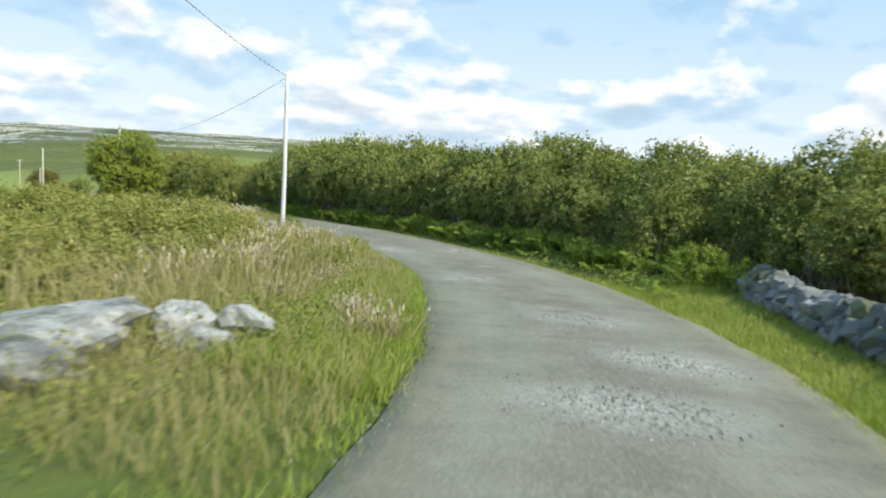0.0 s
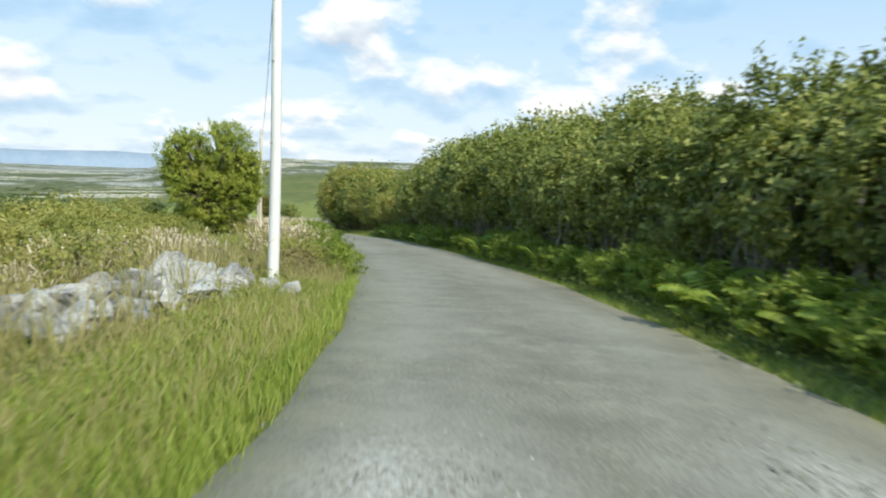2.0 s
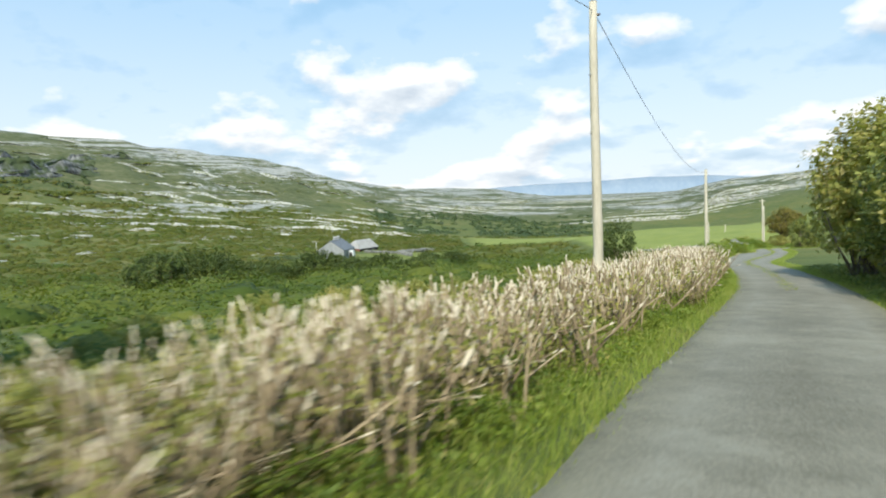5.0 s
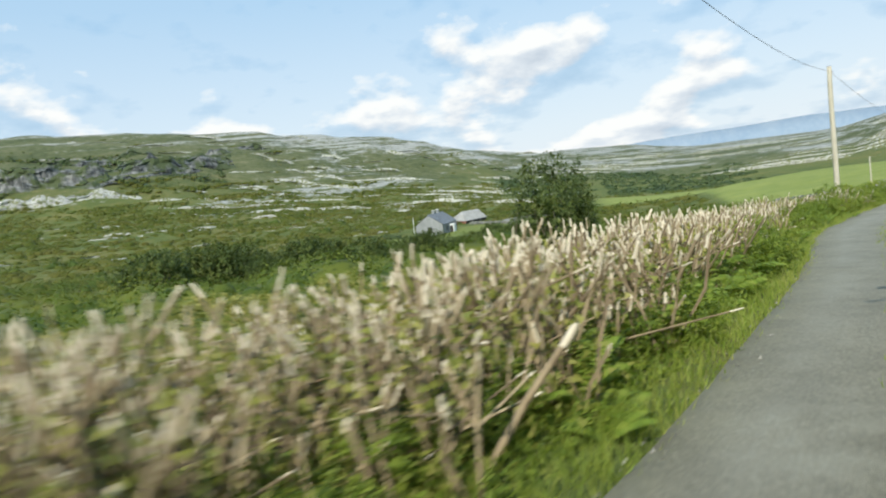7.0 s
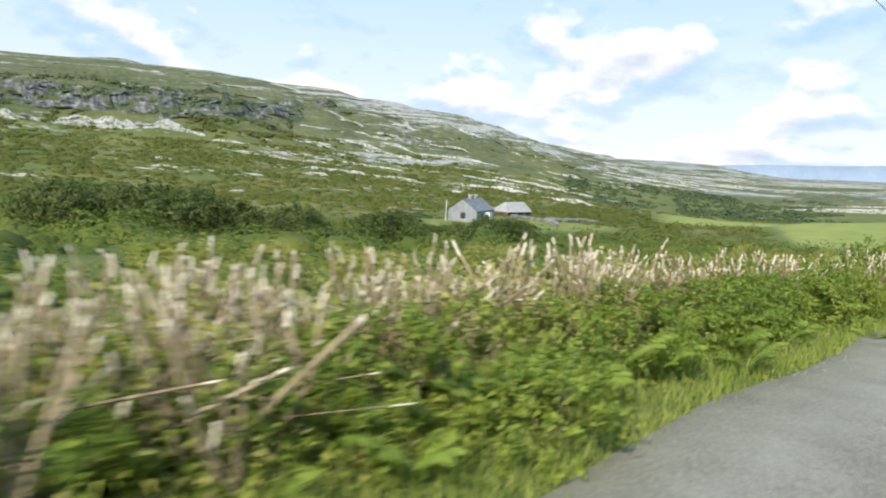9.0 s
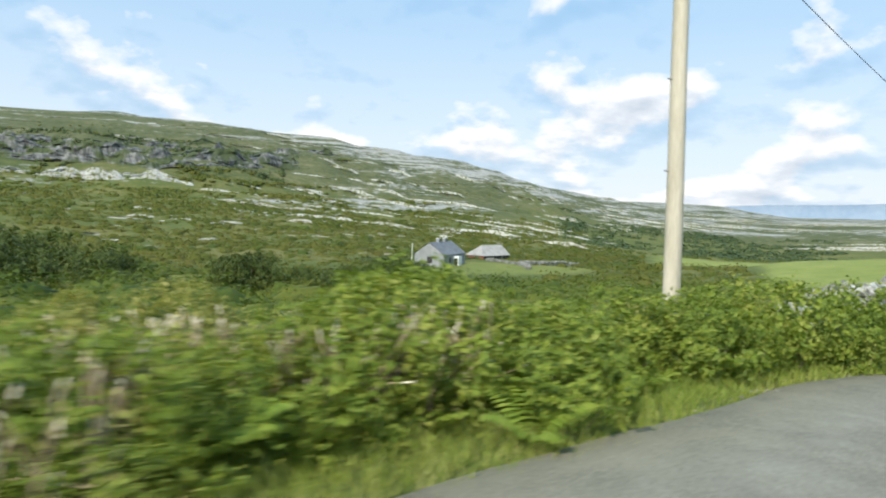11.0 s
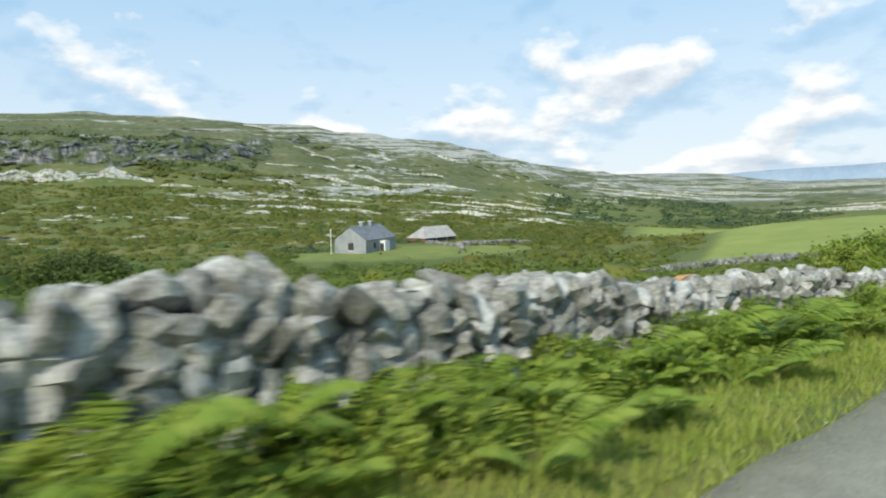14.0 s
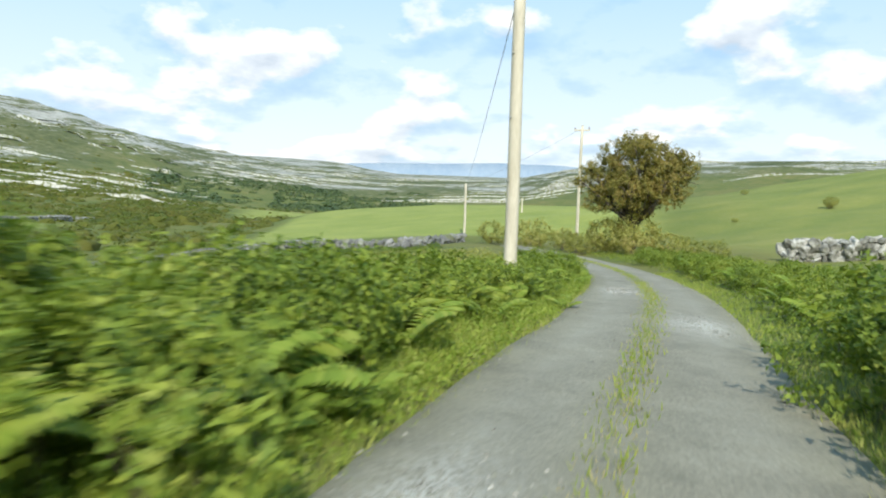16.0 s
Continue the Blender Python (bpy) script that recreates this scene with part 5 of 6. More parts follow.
# ---- cut hazel stems along the left verge ----
def cut_clump(seed, n, tall, wide, deep):
    """Stems of a hedge cut short; the stoutest are parts of their own, each with its pale cut end."""
    rng = np.random.default_rng(seed)
    ob = new("cut_hedge")
    stems, ends = [], []
    for k in range(n):
        f = np.array([rng.uniform(-wide, wide), rng.uniform(-deep, deep), -0.05])
        loose = 0.55 if rng.uniform() < 0.3 else 0.2
        lean = np.array([*np.clip(rng.normal(size=2) * loose, -0.65, 0.65), 1.0])
        h = tall * rng.uniform(0.5, 1.12)
        tip = f + lean * h
        mid = (f + tip) / 2 + np.array([*(rng.normal(size=2) * 0.05), 0])
        w = rng.uniform(0.012, 0.018) if k < 9 else rng.uniform(0.006, 0.013)
        shaft = tube([f, mid, tip], [w * 1.15, w, w * 0.9], 6 if k < 9 else 4, False)
        cutd = np.array([rng.normal() * 0.5, rng.normal() * 0.5, 1.0])
        end = tube([tip - lean * rng.uniform(0.03, 0.12), tip, tip + lean * 0.012 + cutd * 0.008], [w * 1.04, w * 1.0, w * 0.5], 6 if k < 9 else 4, True)
        if k < 9:
            me = part("stem", mesh_of("stem", *gather([shaft]), CUT_STEM), ob)
            part("cut_end", mesh_of("cut_end", *gather([end]), CUT_END), me, "pale cut end")
        else:
            stems.append(shaft)
            ends.append(end)
        if rng.uniform() < 0.45:                                   # a side branch, cut too
            q = f + (tip - f) * rng.uniform(0.3, 0.7)
            b = q + np.array([rng.normal() * 0.25, rng.normal() * 0.25, rng.uniform(0.05, 0.35)])
            stems.append(tube([q, b], [w * 0.7, w * 0.5], 5, False))
            ends.append(tube([q + (b - q) * 0.9, b, b + (b - q) * 0.02], [w * 0.56, w * 0.55, w * 0.3], 5, True))
    part("brushwood", mesh_of("brushwood", *gather(stems), CUT_STEM), ob, "", None, "stuff")
    part("cut_wood", mesh_of("cut_wood", *gather(ends), CUT_END), ob, "pale cut stem ends", None, "stuff")
    p = np.stack([rng.uniform(-wide, wide, 700) * 1.1, rng.uniform(-deep, deep, 700) * 1.2, rng.uniform(0.02, 1, 700) ** 1.3 * tall * 0.8], -1)
    part("regrowth", mesh_of("regrowth", *gather([leaf_cards(rng, p, 0.055, 0.035)]), BROWN_LEAF), ob, "sparse olive and brown leaves", None, "stuff")
    return tagged(ob, "hedge of upright hazel stems cut short, pale ends showing", "cut hedge", "cut hedge along the verge")


CUTS = [cut_clump(300 + k, 56, 0.80, 0.6, 0.45) for k in range(6)]
def cut_size(s):
    return float(np.interp(s, [44, 50, 56, 66, 72, 84, 89, 95, 109], [0.75, 0.93, 0.93, 1.0, 1.08, 1.08, 0.98, 0.92, 0.78]))


set_out(CUTS, row_of(49, 80, 0.75, 2.5, 0.14, cut_size, 0.1) + row_of(44, 80, 0.8, 3.2, 0.15, cut_size, 0.08)
        + row_of(80, 92, 0.85, 2.75, 0.15, cut_size, 0.1) + row_of(80, 109, 0.95, 3.4, 0.25, cut_size, 0.12)
        + row_of(33.5, 46, 0.8, 3.3, 0.3, 0.84) + row_of(6.5, 16, 1.0, 3.0, 0.35, 0.45) + row_of(9, 20, 0.9, 4.2, 0.4, 0.82) + row_of(24, 34, 0.9, 5.4, 0.35, 0.72) + row_of(26, 37, 1.0, 6.8, 0.5, 0.85), veg)


# ---- bracken ----
def fern(seed):
    rng = np.random.default_rng(seed)
    pieces, stalks = [], []
    for _ in range(11):
        a, L = rng.uniform(0, 2 * np.pi), rng.uniform(0.45, 0.85)
        out = np.array([np.cos(a), np.sin(a), 0])
        u = np.linspace(0, 1, 15)[:, None]
        line = out * L * (0.75 * u) + np.array([0, 0, 1]) * L * (1.05 * u - 0.55 * u**2.2)
        stalks.append(tube(line[::7], [0.006, 0.004, 0.002], 4, False))
        side = np.cross(out, [0, 0, 1])
        for k in range(3, 15):
            w = 0.24 * L * np.sin(np.pi * (0.18 + 0.82 * (1 - k / 15)))
            for sg in (-1, 1):
                tip = line[k] + side * sg * w + out * w * 0.35 - np.array([0, 0, w * 0.25])
                e = out * 0.028 + np.array([0, 0, 0.004])
                v = np.stack([line[k] - e, (line[k] + tip) / 2 + e * 0.9, tip, (line[k] + tip) / 2 - e])
                pieces.append((v, np.array([[0, 1, 2, 3]])))
    ob = new("bracken_fern")
    part("fronds", mesh_of("fronds", *gather(pieces), FERN_LEAF), ob)
    part("stalk", mesh_of("stalk", *gather(stalks), FERN_LEAF), ob, "", None, "stuff")
    return tagged(ob, "bright green bracken fern with arching fronds", "fern", "bracken on the verge")


FERNS = [fern(400 + k) for k in range(4)]
set_out(FERNS, row_of(33, 60, 1.6, 2.7, 0.35, 0.55, 0.25) + row_of(60, 100, 0.9, 2.3, 0.3, 0.5, 0.25) + row_of(98, 120, 0.8, lambda s: half(s) + 0.9, 0.25, 0.6, 0.25) + row_of(116, 148, 0.5, 2.35, 0.25, 0.66, 0.35) + row_of(116, 148, 0.42, 2.68, 0.12, 0.88, 0.3)
        + row_of(147, 172, 0.55, 2.3, 0.4, 0.55, 0.25), veg)


def fern_bed(label, places, rng):
    """Bracken too thick to tell plant from plant."""
    fronds = [next(c for c in f.children if c.name.startswith("fronds")).data for f in FERNS]
    items = [(fronds[int(rng.integers(len(fronds)))], pose(x, y, z, rng.normal() * 6, rng.normal() * 6, rng.uniform(0, 360)) @ Matrix.Diagonal((q, q, q * 1.15, 1))) for x, y, z, q in places]
    return tagged(new("bracken_bed", joined(items, "bracken_bed", FERN_LEAF)), label, "bracken", "", "stuff")


fern_bed("green bracken along the foot of the hedge", row_of(12, 60, 0.6, lambda s: -half(s, -1.0) - 0.75, 0.2, 0.5, 0.25)
         + row_of(13, 54, 0.45, lambda s: hedge_front(s) + 1.2, 0.3, lambda s: float(np.interp(s, [13, 22, 40, 54], [0.8, 1.15, 1.0, 0.7])), 0.2), veg)
fern_bed("bright green bracken and weeds below the cut stems", row_of(76, 112, 0.4, lambda s: half(s) + 0.75, 0.22, 0.55, 0.3)
         + row_of(84, 112, 0.8, lambda s: half(s) + 1.2, 0.2, 0.55, 0.25), veg)
fern_bed("bright green bracken growing through brambles", row_of(148, 173, 0.42, lambda s: half(s) + 1.05, 0.25, lambda s: float(np.interp(s, [148, 156, 173], [1.15, 0.85, 0.75])), 0.2)
         + row_of(149, 172, 0.5, 3.5, 0.4, lambda s: float(np.interp(s, [149, 156, 172], [1.2, 0.8, 0.7])), 0.2), veg)
fern_bed("green bracken on the verge by the bend", row_of(150, 175, 0.9, -2.5, 0.3, 0.9, 0.25), veg)


# ---- grass ----
def grass_stuff(name, label, places, tall, mat, seed, width=0.012, on=None):
    rng = np.random.default_rng(seed)
    x, y = places
    z = height(x, y) - 0.02 if on is None else on
    n = len(x)
    a = rng.uniform(0, 2 * np.pi, n)
    h = tall * rng.uniform(0.45, 1.25, n)
    lean = rng.normal(size=(n, 2)) * 0.35 * h[:, None]
    w = width * rng.uniform(0.6, 1.4, n)
    b = np.stack([np.cos(a) * w, np.sin(a) * w, 0 * a], -1)
    p = np.stack([x, y, z], -1)
    mid = p + np.stack([lean[:, 0] * 0.3, lean[:, 1] * 0.3, h * 0.6], -1)
    tip = p + np.stack([lean[:, 0], lean[:, 1], h], -1)
    if tall < 0.15:                                                # short blades are one triangle
        v = np.stack([p - b * 1.3, p + b * 1.3, tip], 1).reshape(-1, 3)
        faces = [np.arange(n * 3).reshape(n, 3)]
    else:
        v = np.stack([p - b, p + b, mid + b * 0.7, mid - b * 0.7, tip], 1).reshape(-1, 3)
        k = np.arange(n)[:, None] * 5
        faces = [k + np.array([[0, 1, 2, 3]]), k + np.array([[3, 2, 4]])]
    return tagged(new(name, mesh_of(name, v, faces, mat)), label, "grass", "", "stuff")


def verge_places(rng, n, s0, s1, d0, d1):
    s = rng.uniform(s0, s1, n)
    u = rng.uniform(0, 1, n)
    d = np.sign(d0 + d1) * (half(s, d0 + d1) - 0.1) + d0 + (d1 - d0) * u
    on_rock = (s > 23.4) & (s < 29.2) & (np.abs(d - np.interp(s, [23.9, 28.8], [4.5, 3.5])) < 0.75) & (u > 0.1)
    keep = ~on_rock | (rng.uniform(0, 1, n) < 0.12)                # little grows on the outcrop
    x, y, _ = lane(s[keep], d[keep])
    return x, y


gr = np.random.default_rng(77)
grass_stuff("verge_grass", "short bright green grass along the lane's left edge", verge_places(gr, 60000, -4, 175, 0.0, 0.85), 0.11, GRASS, 1, 0.006)
grass_stuff("long_grass", "long green and straw grass on the left verge", verge_places(gr, 40000, 4.4, 29, 0.15, 1.5), 0.18, GRASS, 2, 0.006)
grass_stuff("dry_grass", "straw-coloured seed heads of long grass", verge_places(gr, 30000, 2.5, 34, 0.35, 3.2), 0.26, DRY_GRASS, 3, 0.005)
grass_stuff("dry_stalks", "tall pale dead stalks standing in the brush", verge_places(gr, 9000, 5, 31, 1.6, 8.0), 0.75, DRY_GRASS, 13, 0.007)
grass_stuff("verge_grass", "short green grass along the lane's right edge", verge_places(gr, 50000, -4, 14, -0.0, -2.0), 0.11, GRASS, 4, 0.006)
grass_stuff("verge_grass", "narrow strip of grass below the hedge", verge_places(gr, 16000, 12, 58, -0.0, -0.5), 0.09, GRASS, 7, 0.006)
grass_stuff("verge_grass", "short green grass along the lane's right edge", verge_places(gr, 36000, 57, 175, -0.0, -0.8), 0.1, GRASS, 8, 0.006)
grass_stuff("long_grass", "long green grass before the cut stems", verge_places(gr, 24000, 34, 114, 0.1, 1.0), 0.16, GRASS, 10, 0.005)
grass_stuff("wall_grass", "long green grass below the stone wall", verge_places(gr, 30000, 105, 150, 0.3, 1.3), 0.13, GRASS, 5, 0.005)
grass_stuff("verge_grass", "rough grass between lane and bramble", verge_places(gr, 26000, 146, 180, 0.3, 1.6), 0.17, GRASS, 9, 0.006)
cs = gr.uniform(70, 190, 34000)
cs = cs[gr.uniform(0, 1, 34000) < np.interp(cs, [70, 90, 140, 155, 190], [0.15, 0.3, 0.4, 1, 1])]
sx, sy, sz = lane(cs, gr.normal(size=len(cs)) * 0.10)
grass_stuff("centre_grass", "thin strip of grass growing along the middle of the lane", (sx[::3], sy[::3]), 0.08, GRASS, 6, 0.006, sz[::3] + 0.04)
grass_stuff("centre_grass", "straw-coloured dead grass along the middle of the lane", (sx[1::5], sy[1::5]), 0.05, DRY_GRASS, 16, 0.005, sz[1::5] + 0.04)


def undergrowth(name, label, s0, s1, d0, d1, n, tall, size, mat, seed):
    """Low leaves and weeds over the ground beside the lane."""
    rng = np.random.default_rng(seed)
    x, y = verge_places(rng, n, s0, s1, d0, d1)
    n = len(x)
    thick = 0.55 + 0.45 * bumps(x, y, 2.2, seed)
    z = height(x, y) + rng.uniform(0, 1, n) ** 1.4 * tall * thick
    return tagged(new(name, mesh_of(name, *gather([leaf_cards(rng, np.stack([x, y, z], -1), size, size * 0.5)]), mat)), label, "weeds", "", "stuff")


undergrowth("weeds", "low green weeds between grass and cut stems", 48, 86, 0.35, 1.3, 30000, 0.26, 0.05, BRAMBLE_LEAF, 81)
undergrowth("weeds", "bramble and weeds before the cut stems", 84, 112, 0.5, 2.6, 26000, 0.42, 0.055, BRAMBLE_LEAF, 87)
undergrowth("weeds", "brown dead leaves and twigs among the cut stems", 28, 106, 0.7, 3.0, 60000, 0.4, 0.05, LITTER, 88)
undergrowth("weeds", "low weeds and leaf litter below the wall", 105, 176, 0.9, 3.0, 34000, 0.30, 0.06, BRAMBLE_LEAF, 82)
undergrowth("weeds", "bright green weeds against the foot of the wall", 114, 148, 1.0, 1.6, 13000, 0.5, 0.06, FERN_LEAF, 91)
undergrowth("weeds", "green weeds and small pale flowers at the tarmac's edge", 146, 174, 0.15, 1.3, 22000, 0.3, 0.05, FERN_LEAF, 90)
undergrowth("weeds", "broad green weeds among the long grass", 5, 28, 0.9, 3.2, 16000, 0.3, 0.06, BRAMBLE_LEAF, 89)
undergrowth("weeds", "olive weeds and dead stalks behind the grass", -6, 45, 1.1, 7.5, 70000, 0.42, 0.05, BROWN_LEAF, 83)
undergrowth("weeds", "russet weeds behind the cut stems", 40, 190, 2.8, 9.5, 56000, 0.45, 0.075, BROWN_LEAF, 84)
undergrowth("weeds", "dark weeds at the foot of the hedge", 13, 84, -0.3, -3.0, 56000, 0.35, 0.06, HEDGE_LEAF, 85)
undergrowth("weeds", "rough green weeds beside the lane's right edge", 140, 190, -0.6, -7.0, 44000, 0.4, 0.065, BRAMBLE_LEAF, 86)


def gravel():
    """Loose pale chippings along the edges, the centre and in worn patches."""
    rng = np.random.default_rng(64)
    S = [rng.uniform(0, 176, 5200)]
    side = np.sign(rng.normal(size=5200))
    D = [side * (half(S[0], side) - np.abs(rng.normal(size=5200)) * 0.16 + 0.05)]
    S.append(rng.uniform(120, 182, 900))
    D.append(rng.normal(size=900) * 0.17 + 0.05)
    for s, d, rs, rd in CHIPS:
        n = int(550 * rs * rd / 0.3)
        S.append(s + rng.normal(size=n) * rs * 0.6)
        D.append(d + rng.normal(size=n) * rd * 0.6)
    s, d = np.concatenate(S), np.concatenate(D)
    x, y, z = lane(s, d)
    n = len(s)
    c = np.stack([x, y, z + 0.035 * (1 - np.minimum((d / half(s, d)) ** 2, 1.6)) + 0.022], -1)
    w = (0.005 + 0.011 * rng.uniform(0, 1, n) ** 2.2)[:, None, None]
    tet = np.array([[1, 0, -0.5], [-0.6, 0.9, -0.5], [-0.6, -0.9, -0.5], [0, 0, 0.75]]) + rng.normal(size=(n, 4, 3)) * 0.25
    k = np.arange(n)[:, None] * 4
    f = np.concatenate([k + np.array([[0, 1, 3]]), k + np.array([[1, 2, 3]]), k + np.array([[2, 0, 3]])])
    tagged(new("gravel", mesh_of("gravel", (c[:, None] + tet * w).reshape(-1, 3), f, STONE)), "loose pale limestone chippings on the worn lane", "gravel", "", "stuff")


gravel()


# ---- trees ----
def tree(name, x, y, top_z, crown, trunk_h, leaf_mat, n_leaf, leaf, seed, label, lobes, trunk_r=0.2, reach=1.04):
    """lobes: (dx, dy, dz, r) of the crown as shares of its size crown = (rx, ry, rz)."""
    rng = np.random.default_rng(seed)
    z = ground_z(x, y)
    ob = new(name)
    ob.matrix_basis = pose(x, y, z)
    rx, ry, rz = crown
    mid = top_z - z - rz
    limbs = [tube([(0, 0, -0.2), (0.08, 0.03, trunk_h * 0.5), (0.02, -0.05, trunk_h)], [trunk_r * 1.35, trunk_r, trunk_r * 0.85], 10, False)]
    pieces = []
    lobes = list(lobes)
    for _ in range(26):                                            # boughs that break the outline
        u = rng.normal(size=3)
        u /= np.linalg.norm(u)
        lobes.append((*(u * rng.uniform(0.7, reach)), float(rng.uniform(0.12, 0.24))))
    weights = np.array([l[3] ** 2 for l in lobes])
    for (dx, dy, dz, r), n in zip(lobes, (n_leaf * weights / weights.sum()).astype(int)):
        c = np.array([dx * rx, dy * ry, mid + dz * rz])
        base = np.array([0.02, -0.05, trunk_h])
        bend = (base + c) / 2 + rng.normal(size=3) * 0.15
        limbs.append(tube([base, bend, c], [trunk_r * 0.6, trunk_r * 0.4, trunk_r * 0.12], 7, False))
        for _ in range(9 if r > 0.25 else 3):
            e = c + rng.normal(size=3) * np.array([rx, ry, rz]) * r * 0.5
            limbs.append(tube([bend * 0.4 + c * 0.6, (c + e) / 2 + rng.normal(size=3) * 0.08, e], [trunk_r * 0.2, trunk_r * 0.12, 0.012], 5, False))
        shape = lumps(rng, 16)
        pieces.append(sprays(rng, shape, np.array([rx, ry, rz]) * r, c, n, leaf, 0.35, 26, 0.15))
    part("trunk", mesh_of("trunk", *gather(limbs), TRUNK, True), ob)
    part("crown", mesh_of("crown", *gather(pieces), leaf_mat), ob)
    return tagged(ob, label, "tree")


tree("ivy_tree", -19.6, 44.5, 2.15, (2.12, 2.12, 2.3), 1.4, IVY_LEAF, 92000, 0.085, 11, "rounded ivy-clad tree with dense yellow-green leaves beside the lane",
     [(0.30, 0.1, 0.36, 0.58), (-0.52, -0.2, 0.36, 0.42), (0.15, 0.3, -0.1, 0.55), (0.05, -0.3, -0.42, 0.5), (-0.78, -0.1, -0.08, 0.3), (0.62, 0.1, -0.25, 0.4), (-0.3, 0.0, -0.75, 0.42), (0.35, 0.1, -0.78, 0.36), (0.95, 0.1, 0.15, 0.2), (0.98, -0.1, -0.3, 0.17), (-1.0, 0.1, 0.25, 0.17), (-0.1, 0.6, 0.3, 0.4), (-0.35, -0.6, -0.05, 0.36)])
tree("thorn_tree", -92.0, 165.5, -5.5, (3.15, 3.15, 2.25), 1.5, THORN_LEAF, 56000, 0.11, 12, "wind-shaped hawthorn tree with olive-brown leaves by the bend",
     [(0.05, 0.0, 0.2, 0.62), (0.5, 0.2, 0.12, 0.46), (-0.5, -0.1, -0.1, 0.46), (0.15, 0.2, 0.5, 0.42), (-0.15, 0.0, -0.35, 0.5), (-0.7, 0.1, -0.42, 0.3), (0.6, 0.1, -0.3, 0.36), (0.85, 0.3, 0.2, 0.22), (-0.3, -0.2, 0.55, 0.3), (0.2, -0.5, -0.3, 0.36)], 0.17, 1.0)


# ---- scrub over the valley ----
def clumps_stuff(name, label, places, mat, seed, cards, card, squat=0.66):
    """Rounded uneven shrubs: a lumpy leafy mound with sprays standing out of it; places: x, y, z, radius."""
    rng = np.random.default_rng(seed)
    x, y, z, r = places
    n = len(x)
    foot = np.stack([x, y, z], -1)
    size3 = np.stack([r * rng.uniform(0.95, 1.4, n), r * rng.uniform(0.95, 1.4, n), r * squat * rng.uniform(0.8, 1.35, n)], -1)
    bump_at = rng.normal(size=(n, 5, 3))
    bump_at[:, :, 2] = np.abs(bump_at[:, :, 2])
    bump_at /= np.linalg.norm(bump_at, axis=2)[:, :, None]
    bump_by = rng.uniform(0.1, 0.42, (n, 1, 5))

    def lumpy(u):
        return 0.84 + (np.exp(-(1 - np.einsum("nij,nkj->nik", u, bump_at)) * 10) * bump_by).sum(2, keepdims=True)

    u = rng.normal(size=(n, cards, 3))
    u[:, :, 2] = np.abs(u[:, :, 2])
    u /= np.linalg.norm(u, axis=2)[:, :, None]
    p = foot[:, None] + u * lumpy(u) * rng.uniform(0.86, 1.08, (n, cards, 1)) * size3[:, None]
    size = np.repeat(r * card, cards)
    v, f = leaf_cards(rng, p.reshape(-1, 3), 1.0, 0.8, u.reshape(-1, 3) * 1.2 + np.array([0, 0, 0.5]), 0.38)
    c = p.reshape(-1, 1, 3)
    v = (c + (v.reshape(-1, 3, 3) - c) * size[:, None, None]).reshape(-1, 3)
    w = np.linspace(0, 2 * np.pi, 7, endpoint=False)
    dome = np.concatenate([np.stack([np.cos(w + o) * q, np.sin(w + o) * q, np.full(7, h)], -1) for q, h, o in ((1.0, -0.25, 0), (0.88, 0.47, 0.4), (0.46, 0.89, 0.1))])
    du = np.repeat(dome[None], n, 0)
    core = foot[:, None] + du * lumpy(du) * 0.66 * size3[:, None]
    i = np.arange(7)
    j = (i + 1) % 7
    quads = np.concatenate([np.stack([i, j, j + 7, i + 7], -1), np.stack([i, j, j + 7, i + 7], -1) + 7])
    base = len(v) + np.arange(n)[:, None, None] * 21
    f = [f[:, :3], (base + quads[None]).reshape(-1, 4), (base[:, 0] + (np.arange(7) + 14)[None])]
    me = mesh_of(name, np.concatenate([v, core.reshape(-1, 3)]), f, mat, True)
    tint = rng.uniform(0, 1, n)
    at = me.attributes.new("tint", "FLOAT", "POINT")
    at.data.foreach_set("value", np.concatenate([np.repeat(tint, cards * 3), np.repeat(tint, 21)]).astype(np.float32))
    return tagged(new(name, me), label, "scrub", "", "stuff")


def valley_places(rng, n, r0, r1, a0, a1, size0, size1, bare=-0.6):
    r = np.sqrt(rng.uniform(r0**2, r1**2, n))
    a = np.radians(rng.uniform(a0, a1, n))
    x, y = MID[0] - np.sin(a) * r, MID[1] + np.cos(a) * r
    s, d, _ = nearest(x, y)
    keep = (d > 8) & (bumps(x, y, 38, 55) + bumps(x, y, 9, 56) * 0.5 > bare)
    keep &= ~((np.abs(x + 212) < 32) & (np.abs(y - 138) < 22))
    keep &= (sown(r, np.degrees(a)) + sown(r + 6, np.degrees(a) - 1) < 0.05)
    x, y = x[keep], y[keep]
    r = rng.uniform(size0, size1, len(x)) * (1 + 0.5 * bumps(x, y, 25, 58))
    return x, y, height(x, y) - 0.1 * r, r


vr = np.random.default_rng(21)
def beside_lane(rng, n, s0, s1, d0, d1, size0, size1):
    x, y, _ = lane(rng.uniform(s0, s1, n), d0 + (d1 - d0) * rng.uniform(0, 1, n) ** 1.4)
    s, d, _ = nearest(x, y)
    ok = (d > d0 - 0.5) & (sown(np.hypot(x - MID[0], y - MID[1]), np.degrees(np.arctan2(MID[0] - x, y - MID[1]))) < 0.05)
    x, y = x[ok], y[ok]
    r = rng.uniform(size0, size1, len(x)) * (1 + 0.5 * bumps(x, y, 14, 59))
    return x, y, height(x, y) - 0.1 * r, r


